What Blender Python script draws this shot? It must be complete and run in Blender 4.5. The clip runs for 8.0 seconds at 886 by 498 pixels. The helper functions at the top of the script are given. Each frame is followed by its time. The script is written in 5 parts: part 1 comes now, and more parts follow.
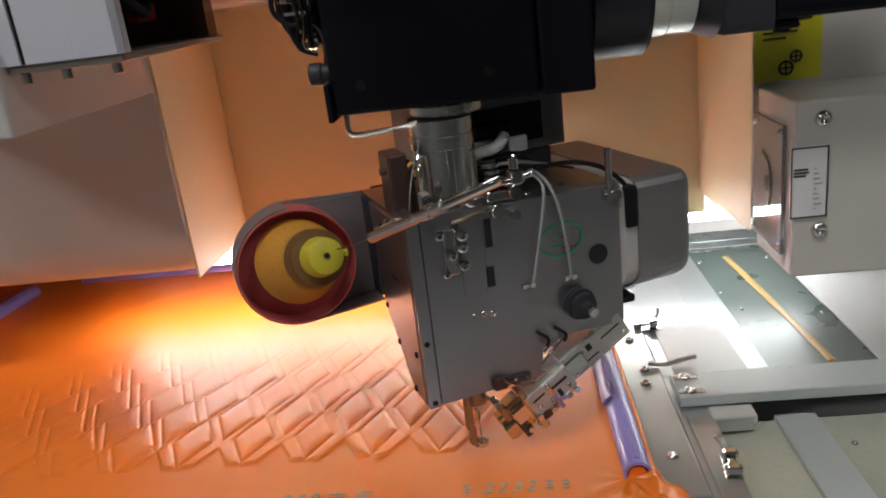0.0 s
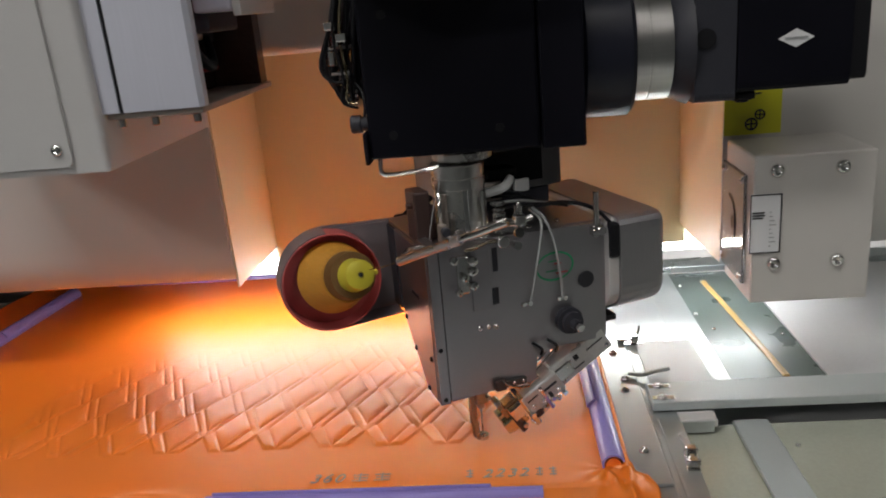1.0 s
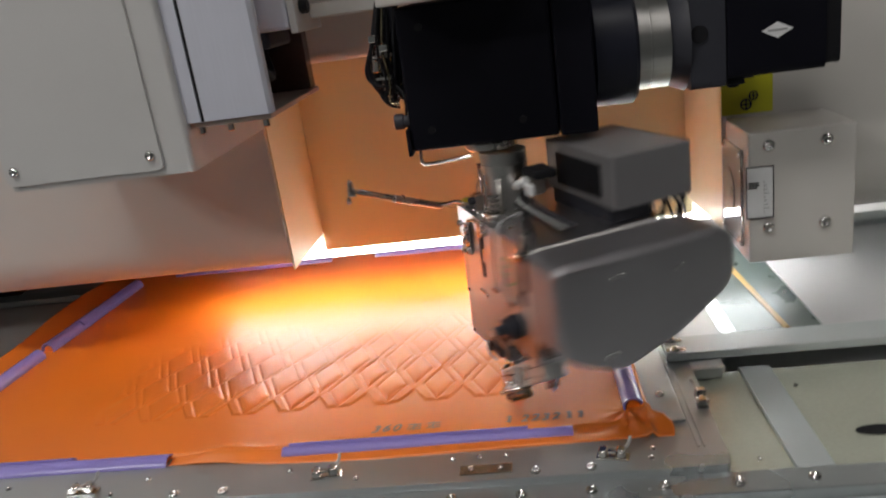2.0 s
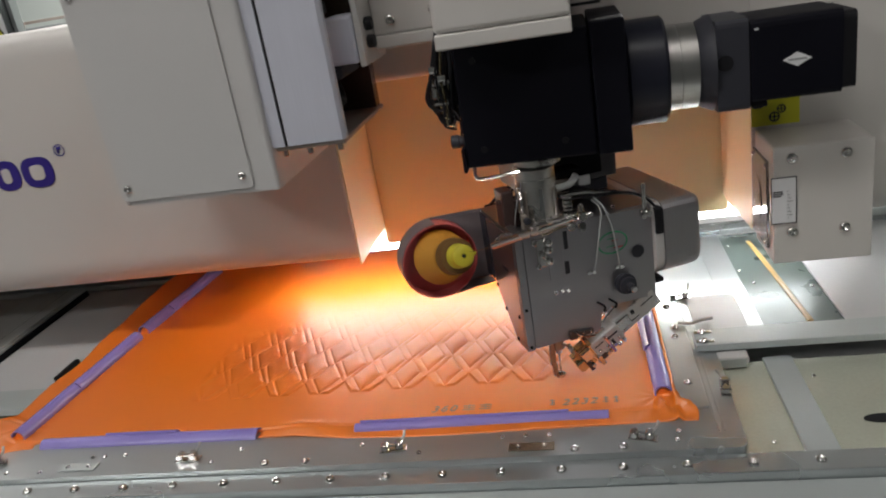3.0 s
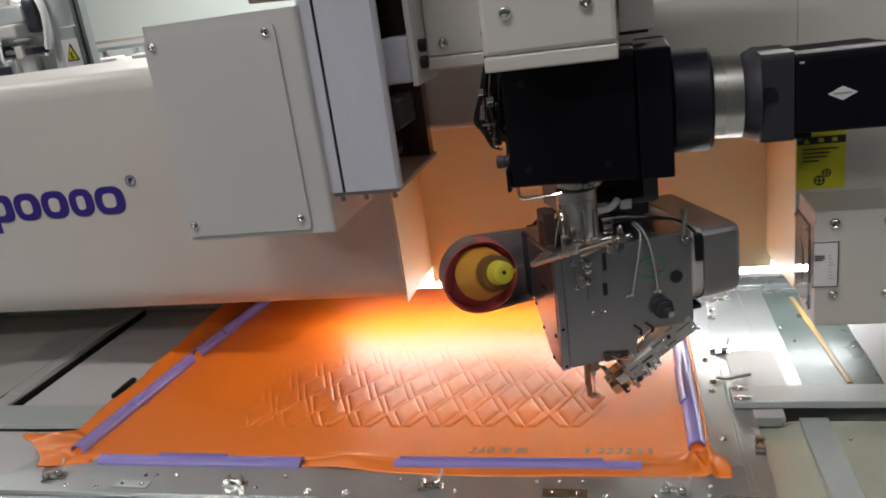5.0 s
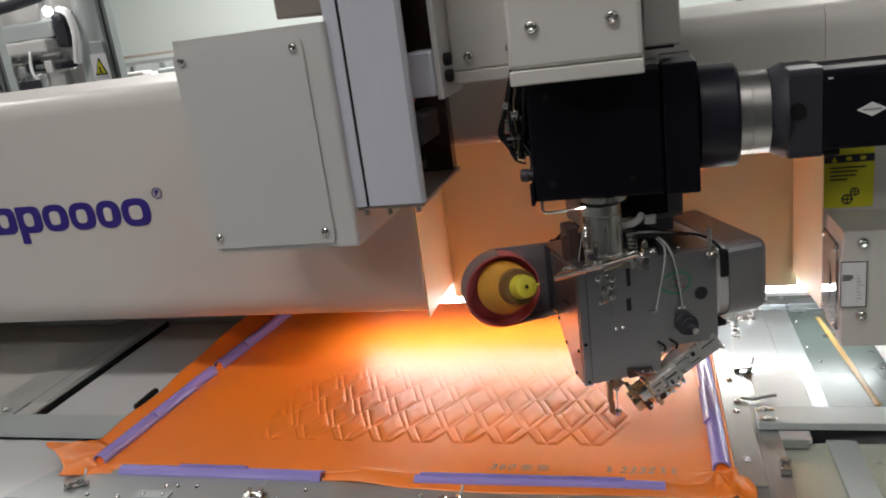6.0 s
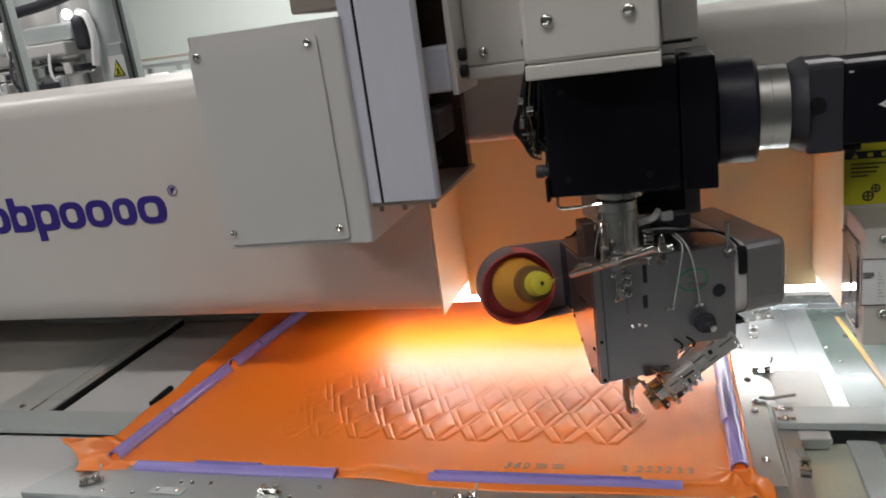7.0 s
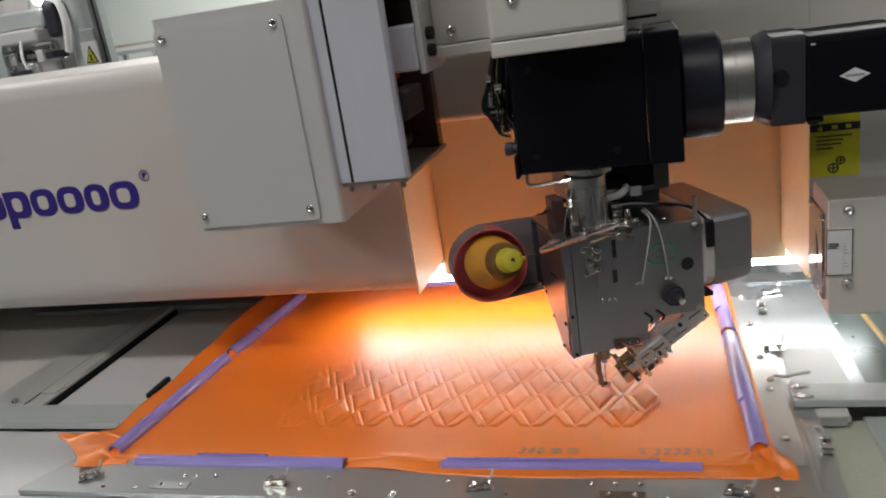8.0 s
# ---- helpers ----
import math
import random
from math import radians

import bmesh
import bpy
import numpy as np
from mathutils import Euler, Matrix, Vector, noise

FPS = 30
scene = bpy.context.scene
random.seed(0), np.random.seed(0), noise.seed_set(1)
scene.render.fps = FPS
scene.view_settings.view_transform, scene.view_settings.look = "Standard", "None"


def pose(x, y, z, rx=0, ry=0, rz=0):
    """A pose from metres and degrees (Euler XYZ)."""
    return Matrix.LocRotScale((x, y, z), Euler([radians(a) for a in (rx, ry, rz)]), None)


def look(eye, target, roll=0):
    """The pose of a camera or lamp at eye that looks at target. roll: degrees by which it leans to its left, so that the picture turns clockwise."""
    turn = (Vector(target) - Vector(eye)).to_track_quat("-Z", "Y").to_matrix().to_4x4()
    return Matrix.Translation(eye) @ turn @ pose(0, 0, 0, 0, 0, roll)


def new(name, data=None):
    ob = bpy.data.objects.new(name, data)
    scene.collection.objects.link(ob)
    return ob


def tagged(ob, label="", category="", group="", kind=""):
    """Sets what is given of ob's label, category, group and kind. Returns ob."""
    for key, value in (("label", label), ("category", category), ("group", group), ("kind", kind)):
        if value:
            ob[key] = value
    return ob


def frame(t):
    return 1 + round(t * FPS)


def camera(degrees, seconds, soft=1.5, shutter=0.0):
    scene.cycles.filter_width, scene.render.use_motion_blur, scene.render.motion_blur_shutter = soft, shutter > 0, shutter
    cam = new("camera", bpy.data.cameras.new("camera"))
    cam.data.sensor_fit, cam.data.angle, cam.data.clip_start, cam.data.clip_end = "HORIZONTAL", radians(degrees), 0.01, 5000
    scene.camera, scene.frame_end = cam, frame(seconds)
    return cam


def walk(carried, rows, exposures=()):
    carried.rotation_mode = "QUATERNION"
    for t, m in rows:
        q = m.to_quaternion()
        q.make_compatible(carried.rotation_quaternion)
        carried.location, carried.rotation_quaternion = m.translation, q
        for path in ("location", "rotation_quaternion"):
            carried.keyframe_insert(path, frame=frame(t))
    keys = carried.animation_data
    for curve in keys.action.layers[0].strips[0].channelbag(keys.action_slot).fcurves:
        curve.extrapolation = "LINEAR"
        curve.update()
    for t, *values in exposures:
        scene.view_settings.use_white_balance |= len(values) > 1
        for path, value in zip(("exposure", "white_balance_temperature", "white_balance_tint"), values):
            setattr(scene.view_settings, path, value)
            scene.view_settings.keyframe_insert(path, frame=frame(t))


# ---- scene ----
# ---- camera path ----
cam = camera(59.5, 8.0, soft=1.9, shutter=0.5)
PATH = [
    (0, (0.052, 0.095, 1.163), (-0.139, 1.983, 0.529), -7.0),
    (0.5, (0.049, 0.061, 1.177), (-0.115, 1.956, 0.559), -6.2),
    (1, (0.05, 0.007, 1.203), (-0.133, 1.903, 0.593), -5.2),
    (1.5, (0.038, -0.042, 1.202), (-0.144, 1.863, 0.622), -5.3),
    (2, (0.044, -0.082, 1.225), (-0.191, 1.799, 0.588), -8.1),
    (2.2, (0.042, -0.094, 1.233), (-0.219, 1.771, 0.558), -9.6),
    (3.5, (0.067, -0.174, 1.311), (-0.363, 1.649, 0.611), -8.5),
    (4, (0.066, -0.175, 1.313), (-0.396, 1.657, 0.658), -8.3),
    (4.5, (0.065, -0.176, 1.317), (-0.405, 1.661, 0.681), -8.0),
    (6, (0.061, -0.178, 1.317), (-0.465, 1.664, 0.743), -7.6),
    (6.5, (0.057, -0.177, 1.316), (-0.5, 1.658, 0.75), -7.5),
    (7, (0.06, -0.176, 1.31), (-0.503, 1.659, 0.747), -7.8),
    (7.5, (0.069, -0.176, 1.308), (-0.484, 1.659, 0.736), -8.3),
    (8, (0.073, -0.178, 1.305), (-0.453, 1.653, 0.696), -8.6),
]
walk(cam, [(t, look(eye, target, roll)) for t, eye, target, roll in PATH],
     exposures=[(0, 0.0), (8, 0.0)])

# ---- world and light ----
LED_POWER = 22.0
CEILING_POWER = 23.0
world = bpy.data.worlds.new("hall_air")
scene.world = world
world.use_nodes = True
world.node_tree.nodes["Background"].inputs[0].default_value = (0.75, 0.8, 0.85, 1)
world.node_tree.nodes["Background"].inputs[1].default_value = 0.02


# ---- materials ----
def mat(name, col, rough=0.5, metal=0.0, var=0.06, grain=900.0, stain=9.0, bump=0.02, emit=0.0, spec=0.5,
        trans=0.0, stretch=(1, 1, 1), alt=None, coat=0.0):
    m = bpy.data.materials.new(name)
    m.use_nodes = True
    nt = m.node_tree
    b = nt.nodes["Principled BSDF"]
    b.inputs["Metallic"].default_value = metal
    b.inputs["Specular IOR Level"].default_value = spec
    b.inputs["Transmission Weight"].default_value = trans
    b.inputs["Coat Weight"].default_value = coat
    tc = nt.nodes.new("ShaderNodeTexCoord")
    mp = nt.nodes.new("ShaderNodeMapping")
    mp.inputs["Scale"].default_value = stretch
    nt.links.new(tc.outputs["Object"], mp.inputs[0])
    n1 = nt.nodes.new("ShaderNodeTexNoise")
    n1.inputs["Scale"].default_value = grain
    n1.inputs["Detail"].default_value = 3
    n2 = nt.nodes.new("ShaderNodeTexNoise")
    n2.inputs["Scale"].default_value = stain
    n2.inputs["Detail"].default_value = 5
    nt.links.new(mp.outputs[0], n1.inputs[0])
    nt.links.new(tc.outputs["Object"], n2.inputs[0])
    add = nt.nodes.new("ShaderNodeMath")
    add.operation = "ADD"
    nt.links.new(n1.outputs[0], add.inputs[0])
    nt.links.new(n2.outputs[0], add.inputs[1])
    ramp = nt.nodes.new("ShaderNodeMapRange")
    ramp.inputs["From Min"].default_value = 0.6
    ramp.inputs["From Max"].default_value = 1.4
    nt.links.new(add.outputs[0], ramp.inputs[0])
    mix = nt.nodes.new("ShaderNodeMix")
    mix.data_type = "RGBA"
    lo = alt or tuple(c * (1 - var) for c in col)
    hi = tuple(min(1, c * (1 + var)) for c in col)
    mix.inputs[6].default_value = (*lo, 1)
    mix.inputs[7].default_value = (*hi, 1)
    nt.links.new(ramp.outputs[0], mix.inputs[0])
    nt.links.new(mix.outputs[2], b.inputs["Base Color"])
    rr = nt.nodes.new("ShaderNodeMapRange")
    rr.inputs["From Min"].default_value = 0.3
    rr.inputs["From Max"].default_value = 0.7
    rr.inputs["To Min"].default_value = max(0.02, rough * 0.85)
    rr.inputs["To Max"].default_value = min(1, rough * 1.15)
    nt.links.new(n2.outputs[0], rr.inputs[0])
    nt.links.new(rr.outputs[0], b.inputs["Roughness"])
    if bump:
        bp = nt.nodes.new("ShaderNodeBump")
        bp.inputs["Strength"].default_value = bump
        bp.inputs["Distance"].default_value = 0.001
        nt.links.new(n1.outputs[0], bp.inputs["Height"])
        nt.links.new(bp.outputs[0], b.inputs["Normal"])
    if emit:
        b.inputs["Emission Color"].default_value = (*col, 1)
        b.inputs["Emission Strength"].default_value = emit
    return m


# copy of the beige coat with the leather's bounced light put into its colour
BOUNCE_BEIGE = mat("bounce_tinted_beige", (0.86, 0.76, 0.50), 0.5, var=0.04, grain=1200, stain=4, bump=0.05)
BEIGE = mat("beige_powder_coat", (0.60, 0.575, 0.545), 0.5, var=0.03, grain=1400, stain=3, bump=0.05)
PANELWHITE = mat("pale_painted_steel", (0.57, 0.56, 0.55), 0.45, var=0.03, grain=1200, stain=4, bump=0.05)
BLACK = mat("black_anodised", (0.004, 0.004, 0.008), 0.55, var=0.3, grain=1500, bump=0.05, spec=0.15)
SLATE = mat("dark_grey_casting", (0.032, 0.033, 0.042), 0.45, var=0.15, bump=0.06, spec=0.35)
STANDM = mat("slate_plastic", (0.21, 0.185, 0.195), 0.38, var=0.1)
STEEL = mat("brushed_steel", (0.55, 0.54, 0.52), 0.28, 1.0, var=0.08, grain=500, stretch=(0.05, 1, 1), bump=0.03)
HEADSTEEL = mat("satin_grey_steel", (0.37, 0.36, 0.375), 0.33, 0.95, var=0.06, grain=1500, bump=0.03)
COVERSTEEL = mat("satin_cover_steel", (0.37, 0.36, 0.375), 0.47, 0.9, var=0.05, grain=700, stretch=(1, 1, 0.05), bump=0.02)
ALU = mat("aluminium_plate", (0.47, 0.50, 0.505), 0.30, 0.75, var=0.02, stain=3, grain=700, stretch=(0.05, 1, 1), bump=0.03)
ANOD = mat("silver_anodised_profile", (0.68, 0.69, 0.78), 0.4, 0.3, var=0.04, grain=600, stretch=(1, 1, 0.03), bump=0.03)
GREYBAR = mat("grey_painted_bar", (0.47, 0.51, 0.51), 0.4, 0.2, var=0.05)
SHEET = mat("dull_steel_sheet", (0.62, 0.64, 0.54), 0.24, 0.45, var=0.07, grain=300, stain=14, bump=0.01)
GLASSY = mat("dark_polished_cover", (0.10, 0.13, 0.12), 0.3, 0.15, var=0.05, grain=300, stain=20, bump=0.01, spec=0.9)
TABLEWHITE = mat("white_table_top", (0.56, 0.56, 0.565), 0.35, var=0.05, grain=500, stain=6, bump=0.02)
PURPLE = mat("violet_plastic", (0.29, 0.24, 0.60), 0.22, var=0.06, grain=600, stain=20, bump=0.01, spec=0.6)
DARK = mat("black_rubber", (0.008, 0.008, 0.010), 0.55, var=0.3, spec=0.25)
CHROME = mat("chrome", (0.7, 0.69, 0.67), 0.14, 1.0, var=0.05, bump=0.0)
BRASS = mat("worn_bronze", (0.34, 0.29, 0.22), 0.27, 0.9, var=0.2, grain=400, bump=0.05)
DARKSTEEL = mat("shade_dark_steel", (0.13, 0.115, 0.11), 0.3, 0.9, var=0.15, grain=500, bump=0.03)
RAILM = mat("worn_grey_rail", (0.58, 0.585, 0.57), 0.33, 0.35, var=0.12, grain=500, stretch=(1, 0.05, 1), stain=10, bump=0.03)
FANBOX = mat("grey_painted_box", (0.17, 0.165, 0.17), 0.42, var=0.06)
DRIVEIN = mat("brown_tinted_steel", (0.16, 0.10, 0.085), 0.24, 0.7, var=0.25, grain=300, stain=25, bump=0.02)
PALESTEEL = mat("pale_machined_steel", (0.56, 0.555, 0.54), 0.32, 0.5, var=0.1, grain=400, stain=40, bump=0.03)
GOLDM = mat("pale_gold_steel", (0.62, 0.52, 0.34), 0.2, 0.95, var=0.15, grain=400, bump=0.03)
RUSTY = mat("dark_brown_block", (0.07, 0.04, 0.035), 0.4, 0.2, var=0.2)
DRUMM = mat("blue_black_enamel", (0.012, 0.013, 0.022), 0.35, var=0.15, bump=0.04, spec=0.35)
HATCHM = mat("white_hatch_plate", (0.68, 0.71, 0.71), 0.4, var=0.03, grain=900, bump=0.02)
WHITE = mat("white_label", (0.75, 0.75, 0.76), 0.5, var=0.03, bump=0.0)
INK = mat("black_ink", (0.015, 0.015, 0.02), 0.5, var=0.1, bump=0.0)
NAVY = mat("dark_blue_letters", (0.035, 0.02, 0.22), 0.4, var=0.08, bump=0.0)
YELLOW = mat("yellow_warning_film", (0.62, 0.60, 0.03), 0.4, var=0.04, bump=0.0)
AMBER = mat("amber_plastic", (0.50, 0.33, 0.12), 0.3, var=0.12, bump=0.02)
GREEN = mat("green_print", (0.03, 0.32, 0.15), 0.45, var=0.1, bump=0.0)
REDP = mat("red_plastic", (0.45, 0.03, 0.03), 0.4, var=0.1)
LIME = mat("yellow_cone_core", (0.58, 0.50, 0.04), 0.4, var=0.06)
THREAD = mat("golden_thread", (0.55, 0.26, 0.03), 0.55, var=0.25, grain=1200, stretch=(0.1, 0.1, 1), bump=0.3)
THREADB = mat("brown_thread", (0.16, 0.08, 0.02), 0.6, var=0.25, grain=1200, bump=0.3)
PINK = mat("pink_pad", (0.60, 0.13, 0.13), 0.35, var=0.1)
TAUPE = mat("taupe_steel", (0.30, 0.26, 0.23), 0.4, 0.3, var=0.05)
ACRYL = mat("clear_acrylic", (0.85, 0.85, 0.88), 0.06, var=0.02, bump=0.0, trans=0.9)
LEDM = mat("white_led_diffuser", (0.95, 0.98, 1.0), 0.5, var=0.0, bump=0.0, emit=LED_POWER)
LAMPM = mat("lamp_diffuser", (1.0, 0.98, 0.95), 0.5, var=0.0, bump=0.0, emit=8.0)
WALLM = mat("hall_wall_paint", (0.62, 0.68, 0.65), 0.7, var=0.04, grain=60, stain=0.8, bump=0.05)
FLOORM = mat("grey_epoxy_floor", (0.12, 0.13, 0.13), 0.35, var=0.08, grain=40, stain=1.5)
DIMWALL = mat("fill_cutting_wall", (0.16, 0.17, 0.17), 0.7, var=0.05, grain=60, stain=0.8)
CEILM = mat("hall_ceiling_paint", (0.22, 0.22, 0.22), 0.8, var=0.04, grain=40, stain=1)
BLUEM = mat("blue_hose", (0.05, 0.09, 0.35), 0.4, var=0.1)
WIREM = mat("grey_cable", (0.32, 0.33, 0.33), 0.5, var=0.1)
CHALK = mat("teal_marker", (0.36, 0.34, 0.28), 0.7, var=0.3, grain=300, bump=0.0)


def leather_material():
    m = mat("orange_leather", (0.90, 0.205, 0.006), 0.42, var=0.06, grain=1600, stain=12, bump=0.10, spec=1.0)
    nt = m.node_tree
    b = nt.nodes["Principled BSDF"]
    b.inputs["IOR"].default_value = 1.66
    b.inputs["Specular Tint"].default_value = (1.0, 0.94, 0.82, 1)
    return m


LEATHER = leather_material()


# ---- mesh helpers ----
def box(bm, x0, x1, y0, y1, z0, z1, bev=0.0, seg=2, m=None):
    r = bmesh.ops.create_cube(bm, size=1.0)
    vs = r["verts"]
    for v in vs:
        v.co = Vector(((x0 + x1) / 2 + v.co.x * (x1 - x0), (y0 + y1) / 2 + v.co.y * (y1 - y0), (z0 + z1) / 2 + v.co.z * (z1 - z0)))
    es = list({e for v in vs for e in v.link_edges})
    out = vs
    if bev:
        g = bmesh.ops.bevel(bm, geom=es, offset=bev, segments=seg, affect="EDGES", profile=0.5)
        out = list({v for f in g["faces"] for v in f.verts} | {v for v in vs if v.is_valid})
    if m is not None:
        bmesh.ops.transform(bm, matrix=m, verts=out)
    return out


def axis_matrix(p, d):
    return Matrix.Translation(p) @ Vector(d).to_track_quat("Z", "Y").to_matrix().to_4x4()


def cyl(bm, p, d, r, length, seg=24, r2=None, bev=0.0):
    """A cylinder that starts at p and runs along d."""
    prof = [(r, 0), (r if r2 is None else r2, length)]
    if bev:
        prof = [(r - bev, 0), (r, bev), ((r if r2 is None else r2), length - bev), ((r if r2 is None else r2) - bev, length)]
    lathe(bm, p, d, prof, seg)


def lathe(bm, p, d, prof, seg=24, caps=True):
    m = axis_matrix(p, d)
    rings = []
    for r, h in prof:
        rings.append([bm.verts.new(m @ Vector((r * math.cos(a), r * math.sin(a), h))) for a in [2 * math.pi * k / seg for k in range(seg)]])
    for a, b in zip(rings, rings[1:]):
        for k in range(seg):
            f = bm.faces.new((a[k], a[(k + 1) % seg], b[(k + 1) % seg], b[k]))
            f.smooth = True
    if caps:
        if prof[0][0] > 1e-5:
            bm.faces.new(list(reversed(rings[0])))
        if prof[-1][0] > 1e-5:
            bm.faces.new(rings[-1])


def prism(bm, pts, lo, hi, plane="xz"):
    """A polygon pushed through: plane xz runs along y, yz along x, xy along z."""
    def at(a, b, c):
        return {"xz": (a, c, b), "yz": (c, a, b), "xy": (a, b, c)}[plane]
    A = [bm.verts.new(at(a, b, lo)) for a, b in pts]
    B = [bm.verts.new(at(a, b, hi)) for a, b in pts]
    n = len(pts)
    fs = [bm.faces.new(A), bm.faces.new(list(reversed(B)))]
    for k in range(n):
        fs.append(bm.faces.new((A[k], B[k], B[(k + 1) % n], A[(k + 1) % n])))
    bmesh.ops.recalc_face_normals(bm, faces=fs)
    return A + B


def rounded(pts, r, seg=4):
    """The polygon with its corners cut round; r a number or one per corner."""
    out = []
    n = len(pts)
    rs = r if isinstance(r, (list, tuple)) else [r] * n
    for k in range(n):
        p, a, b = Vector(pts[k]), Vector(pts[k - 1]), Vector(pts[(k + 1) % n])
        if rs[k] <= 0:
            out.append(tuple(p))
            continue
        d = min(rs[k], (a - p).length * 0.49, (b - p).length * 0.49)
        s, e = p + (a - p).normalized() * d, p + (b - p).normalized() * d
        for i in range(seg + 1):
            t = i / seg
            out.append(tuple((1 - t) ** 2 * s + 2 * t * (1 - t) * p + t * t * e))
    return out


def tube(bm, pts, r, seg=8, smooth_steps=6):
    P = [Vector(p) for p in pts]
    if len(P) > 2 and smooth_steps:
        Q = []
        for k in range(len(P) - 1):
            p0, p1, p2, p3 = P[max(k - 1, 0)], P[k], P[k + 1], P[min(k + 2, len(P) - 1)]
            for i in range(smooth_steps):
                t = i / smooth_steps
                Q.append(0.5 * (2 * p1 + (p2 - p0) * t + (2 * p0 - 5 * p1 + 4 * p2 - p3) * t * t + (3 * p1 - p0 - 3 * p2 + p3) * t ** 3))
        P = Q + [P[-1]]
    rings = []
    for k, p in enumerate(P):
        d = (P[min(k + 1, len(P) - 1)] - P[max(k - 1, 0)]).normalized()
        m = axis_matrix(p, d)
        rings.append([bm.verts.new(m @ Vector((r * math.cos(2 * math.pi * i / seg), r * math.sin(2 * math.pi * i / seg), 0))) for i in range(seg)])
    for a, b in zip(rings, rings[1:]):
        best = min(range(seg), key=lambda s: (a[0].co - b[s].co).length)
        for k in range(seg):
            f = bm.faces.new((a[k], a[(k + 1) % seg], b[(k + 1 + best) % seg], b[(k + best) % seg]))
            f.smooth = True
    bm.faces.new(list(reversed(rings[0])))
    bm.faces.new(rings[-1])


def thing(name, label, category, at=(0, 0, 0), group="", kind=""):
    ob = new(name)
    ob.empty_display_size = 0.02
    ob.location = at
    return tagged(ob, label, category, group, kind)


def part(name, bm, material, parent=None, label="", smooth=False):
    me = bpy.data.meshes.new(name)
    if smooth:
        for f in bm.faces:
            f.smooth = True
    bm.normal_update()
    for e in bm.edges:
        if len(e.link_faces) == 2 and e.calc_face_angle(0) > 0.6:
            e.smooth = False
    bm.to_mesh(me)
    bm.free()
    me.materials.append(material)
    ob = new(name, me)
    if parent:
        ob.parent = parent
    if label:
        tagged(ob, label)
    return ob


def solid(name, material, parent, dims, bev=0.0, label=""):
    bm = bmesh.new()
    box(bm, *dims, bev)
    return part(name, bm, material, parent, label)


def rod(name, material, parent, p, d, r, length, seg=24, bev=0.0, label="", r2=None):
    bm = bmesh.new()
    cyl(bm, p, d, r, length, seg, r2, bev)
    return part(name, bm, material, parent, label)


def hose(name, material, parent, pts, r, label="", seg=8):
    bm = bmesh.new()
    tube(bm, pts, r, seg)
    return part(name, bm, material, parent, label)


_screws = {}


def screw(parent, p, d, r=0.0052, material=None, name="screw"):
    """A button-head screw with a hexagon socket, its seat at p, facing d."""
    key = (round(r, 5), (material or CHROME).name)
    if key not in _screws:
        bm = bmesh.new()
        h = r * 0.62
        prof = [(r * 1.0, 0), (r, h * 0.25), (r * 0.86, h * 0.72), (r * 0.62, h), (r * 0.46, h), (r * 0.4, h * 0.45), (0.0001, h * 0.4)]
        lathe(bm, (0, 0, 0), (0, 0, 1), prof, 16)
        me = bpy.data.meshes.new("screw")
        bm.to_mesh(me)
        bm.free()
        me.materials.append(material or CHROME)
        _screws[key] = me
    ob = new(name, _screws[key])
    ob.matrix_basis = axis_matrix(p, d)
    ob.parent = parent
    return ob


def lettering(name, text, size, material, parent, m, depth=0.0006, bold=0.0, squeeze=1.0):
    cu = bpy.data.curves.new(name, "FONT")
    cu.body, cu.size, cu.extrude, cu.offset = text, size, depth, bold
    tmp = bpy.data.objects.new(name, cu)
    me = bpy.data.meshes.new_from_object(tmp)
    bpy.data.objects.remove(tmp)
    me.transform(m @ Matrix.Diagonal((squeeze, 1, 1, 1)))
    me.materials.clear()
    me.materials.append(material)
    ob = new(name, me)
    ob.parent = parent
    return ob


# ---- hall: floor, walls, ceiling ----
def plane_slab(name, material, dims):
    return tagged(solid(name, material, None, dims), kind="structure")


plane_slab("floor", FLOORM, (-7, 7, -5, 8, -0.1, 0))
plane_slab("wall_north", WALLM, (-7, 7, 8, 8.2, 0, 4.6))
# unseen walls, coloured dark so that they bounce little fill light
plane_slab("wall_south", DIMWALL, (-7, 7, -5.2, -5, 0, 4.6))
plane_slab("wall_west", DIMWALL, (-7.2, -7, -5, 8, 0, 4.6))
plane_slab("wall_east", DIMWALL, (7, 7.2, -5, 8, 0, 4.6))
plane_slab("ceiling", CEILM, (-7, 7, -5, 8, 4.6, 4.7))


def ceiling_light(x, y, z, lx, ly, power):
    t = thing("ceiling_light", "long white fluorescent fitting hung under the hall ceiling", "ceiling light", (x, y, z), "hall lights")
    solid("housing", PANELWHITE, t, (-lx / 2 - 0.03, lx / 2 + 0.03, -ly / 2 - 0.03, ly / 2 + 0.03, 0.0, 0.06), 0.008)
    solid("diffuser", LAMPM, t, (-lx / 2, lx / 2, -ly / 2, ly / 2, -0.012, -0.002))
    for sx in (-lx * 0.4, lx * 0.4):
        rod("hanger", STEEL, t, (sx, 0, 0.06), (0, 0, 1), 0.004, 4.6 - z - 0.06, 8)
    if power:
        lamp = bpy.data.lights.new("ceiling_glow", "AREA")
        lamp.shape, lamp.size, lamp.size_y, lamp.energy, lamp.color = "RECTANGLE", lx, ly, power, (1.0, 0.965, 0.93)
        lo = new("ceiling_glow", lamp)
        lo.matrix_basis = pose(x, y, z - 0.03)
    return t


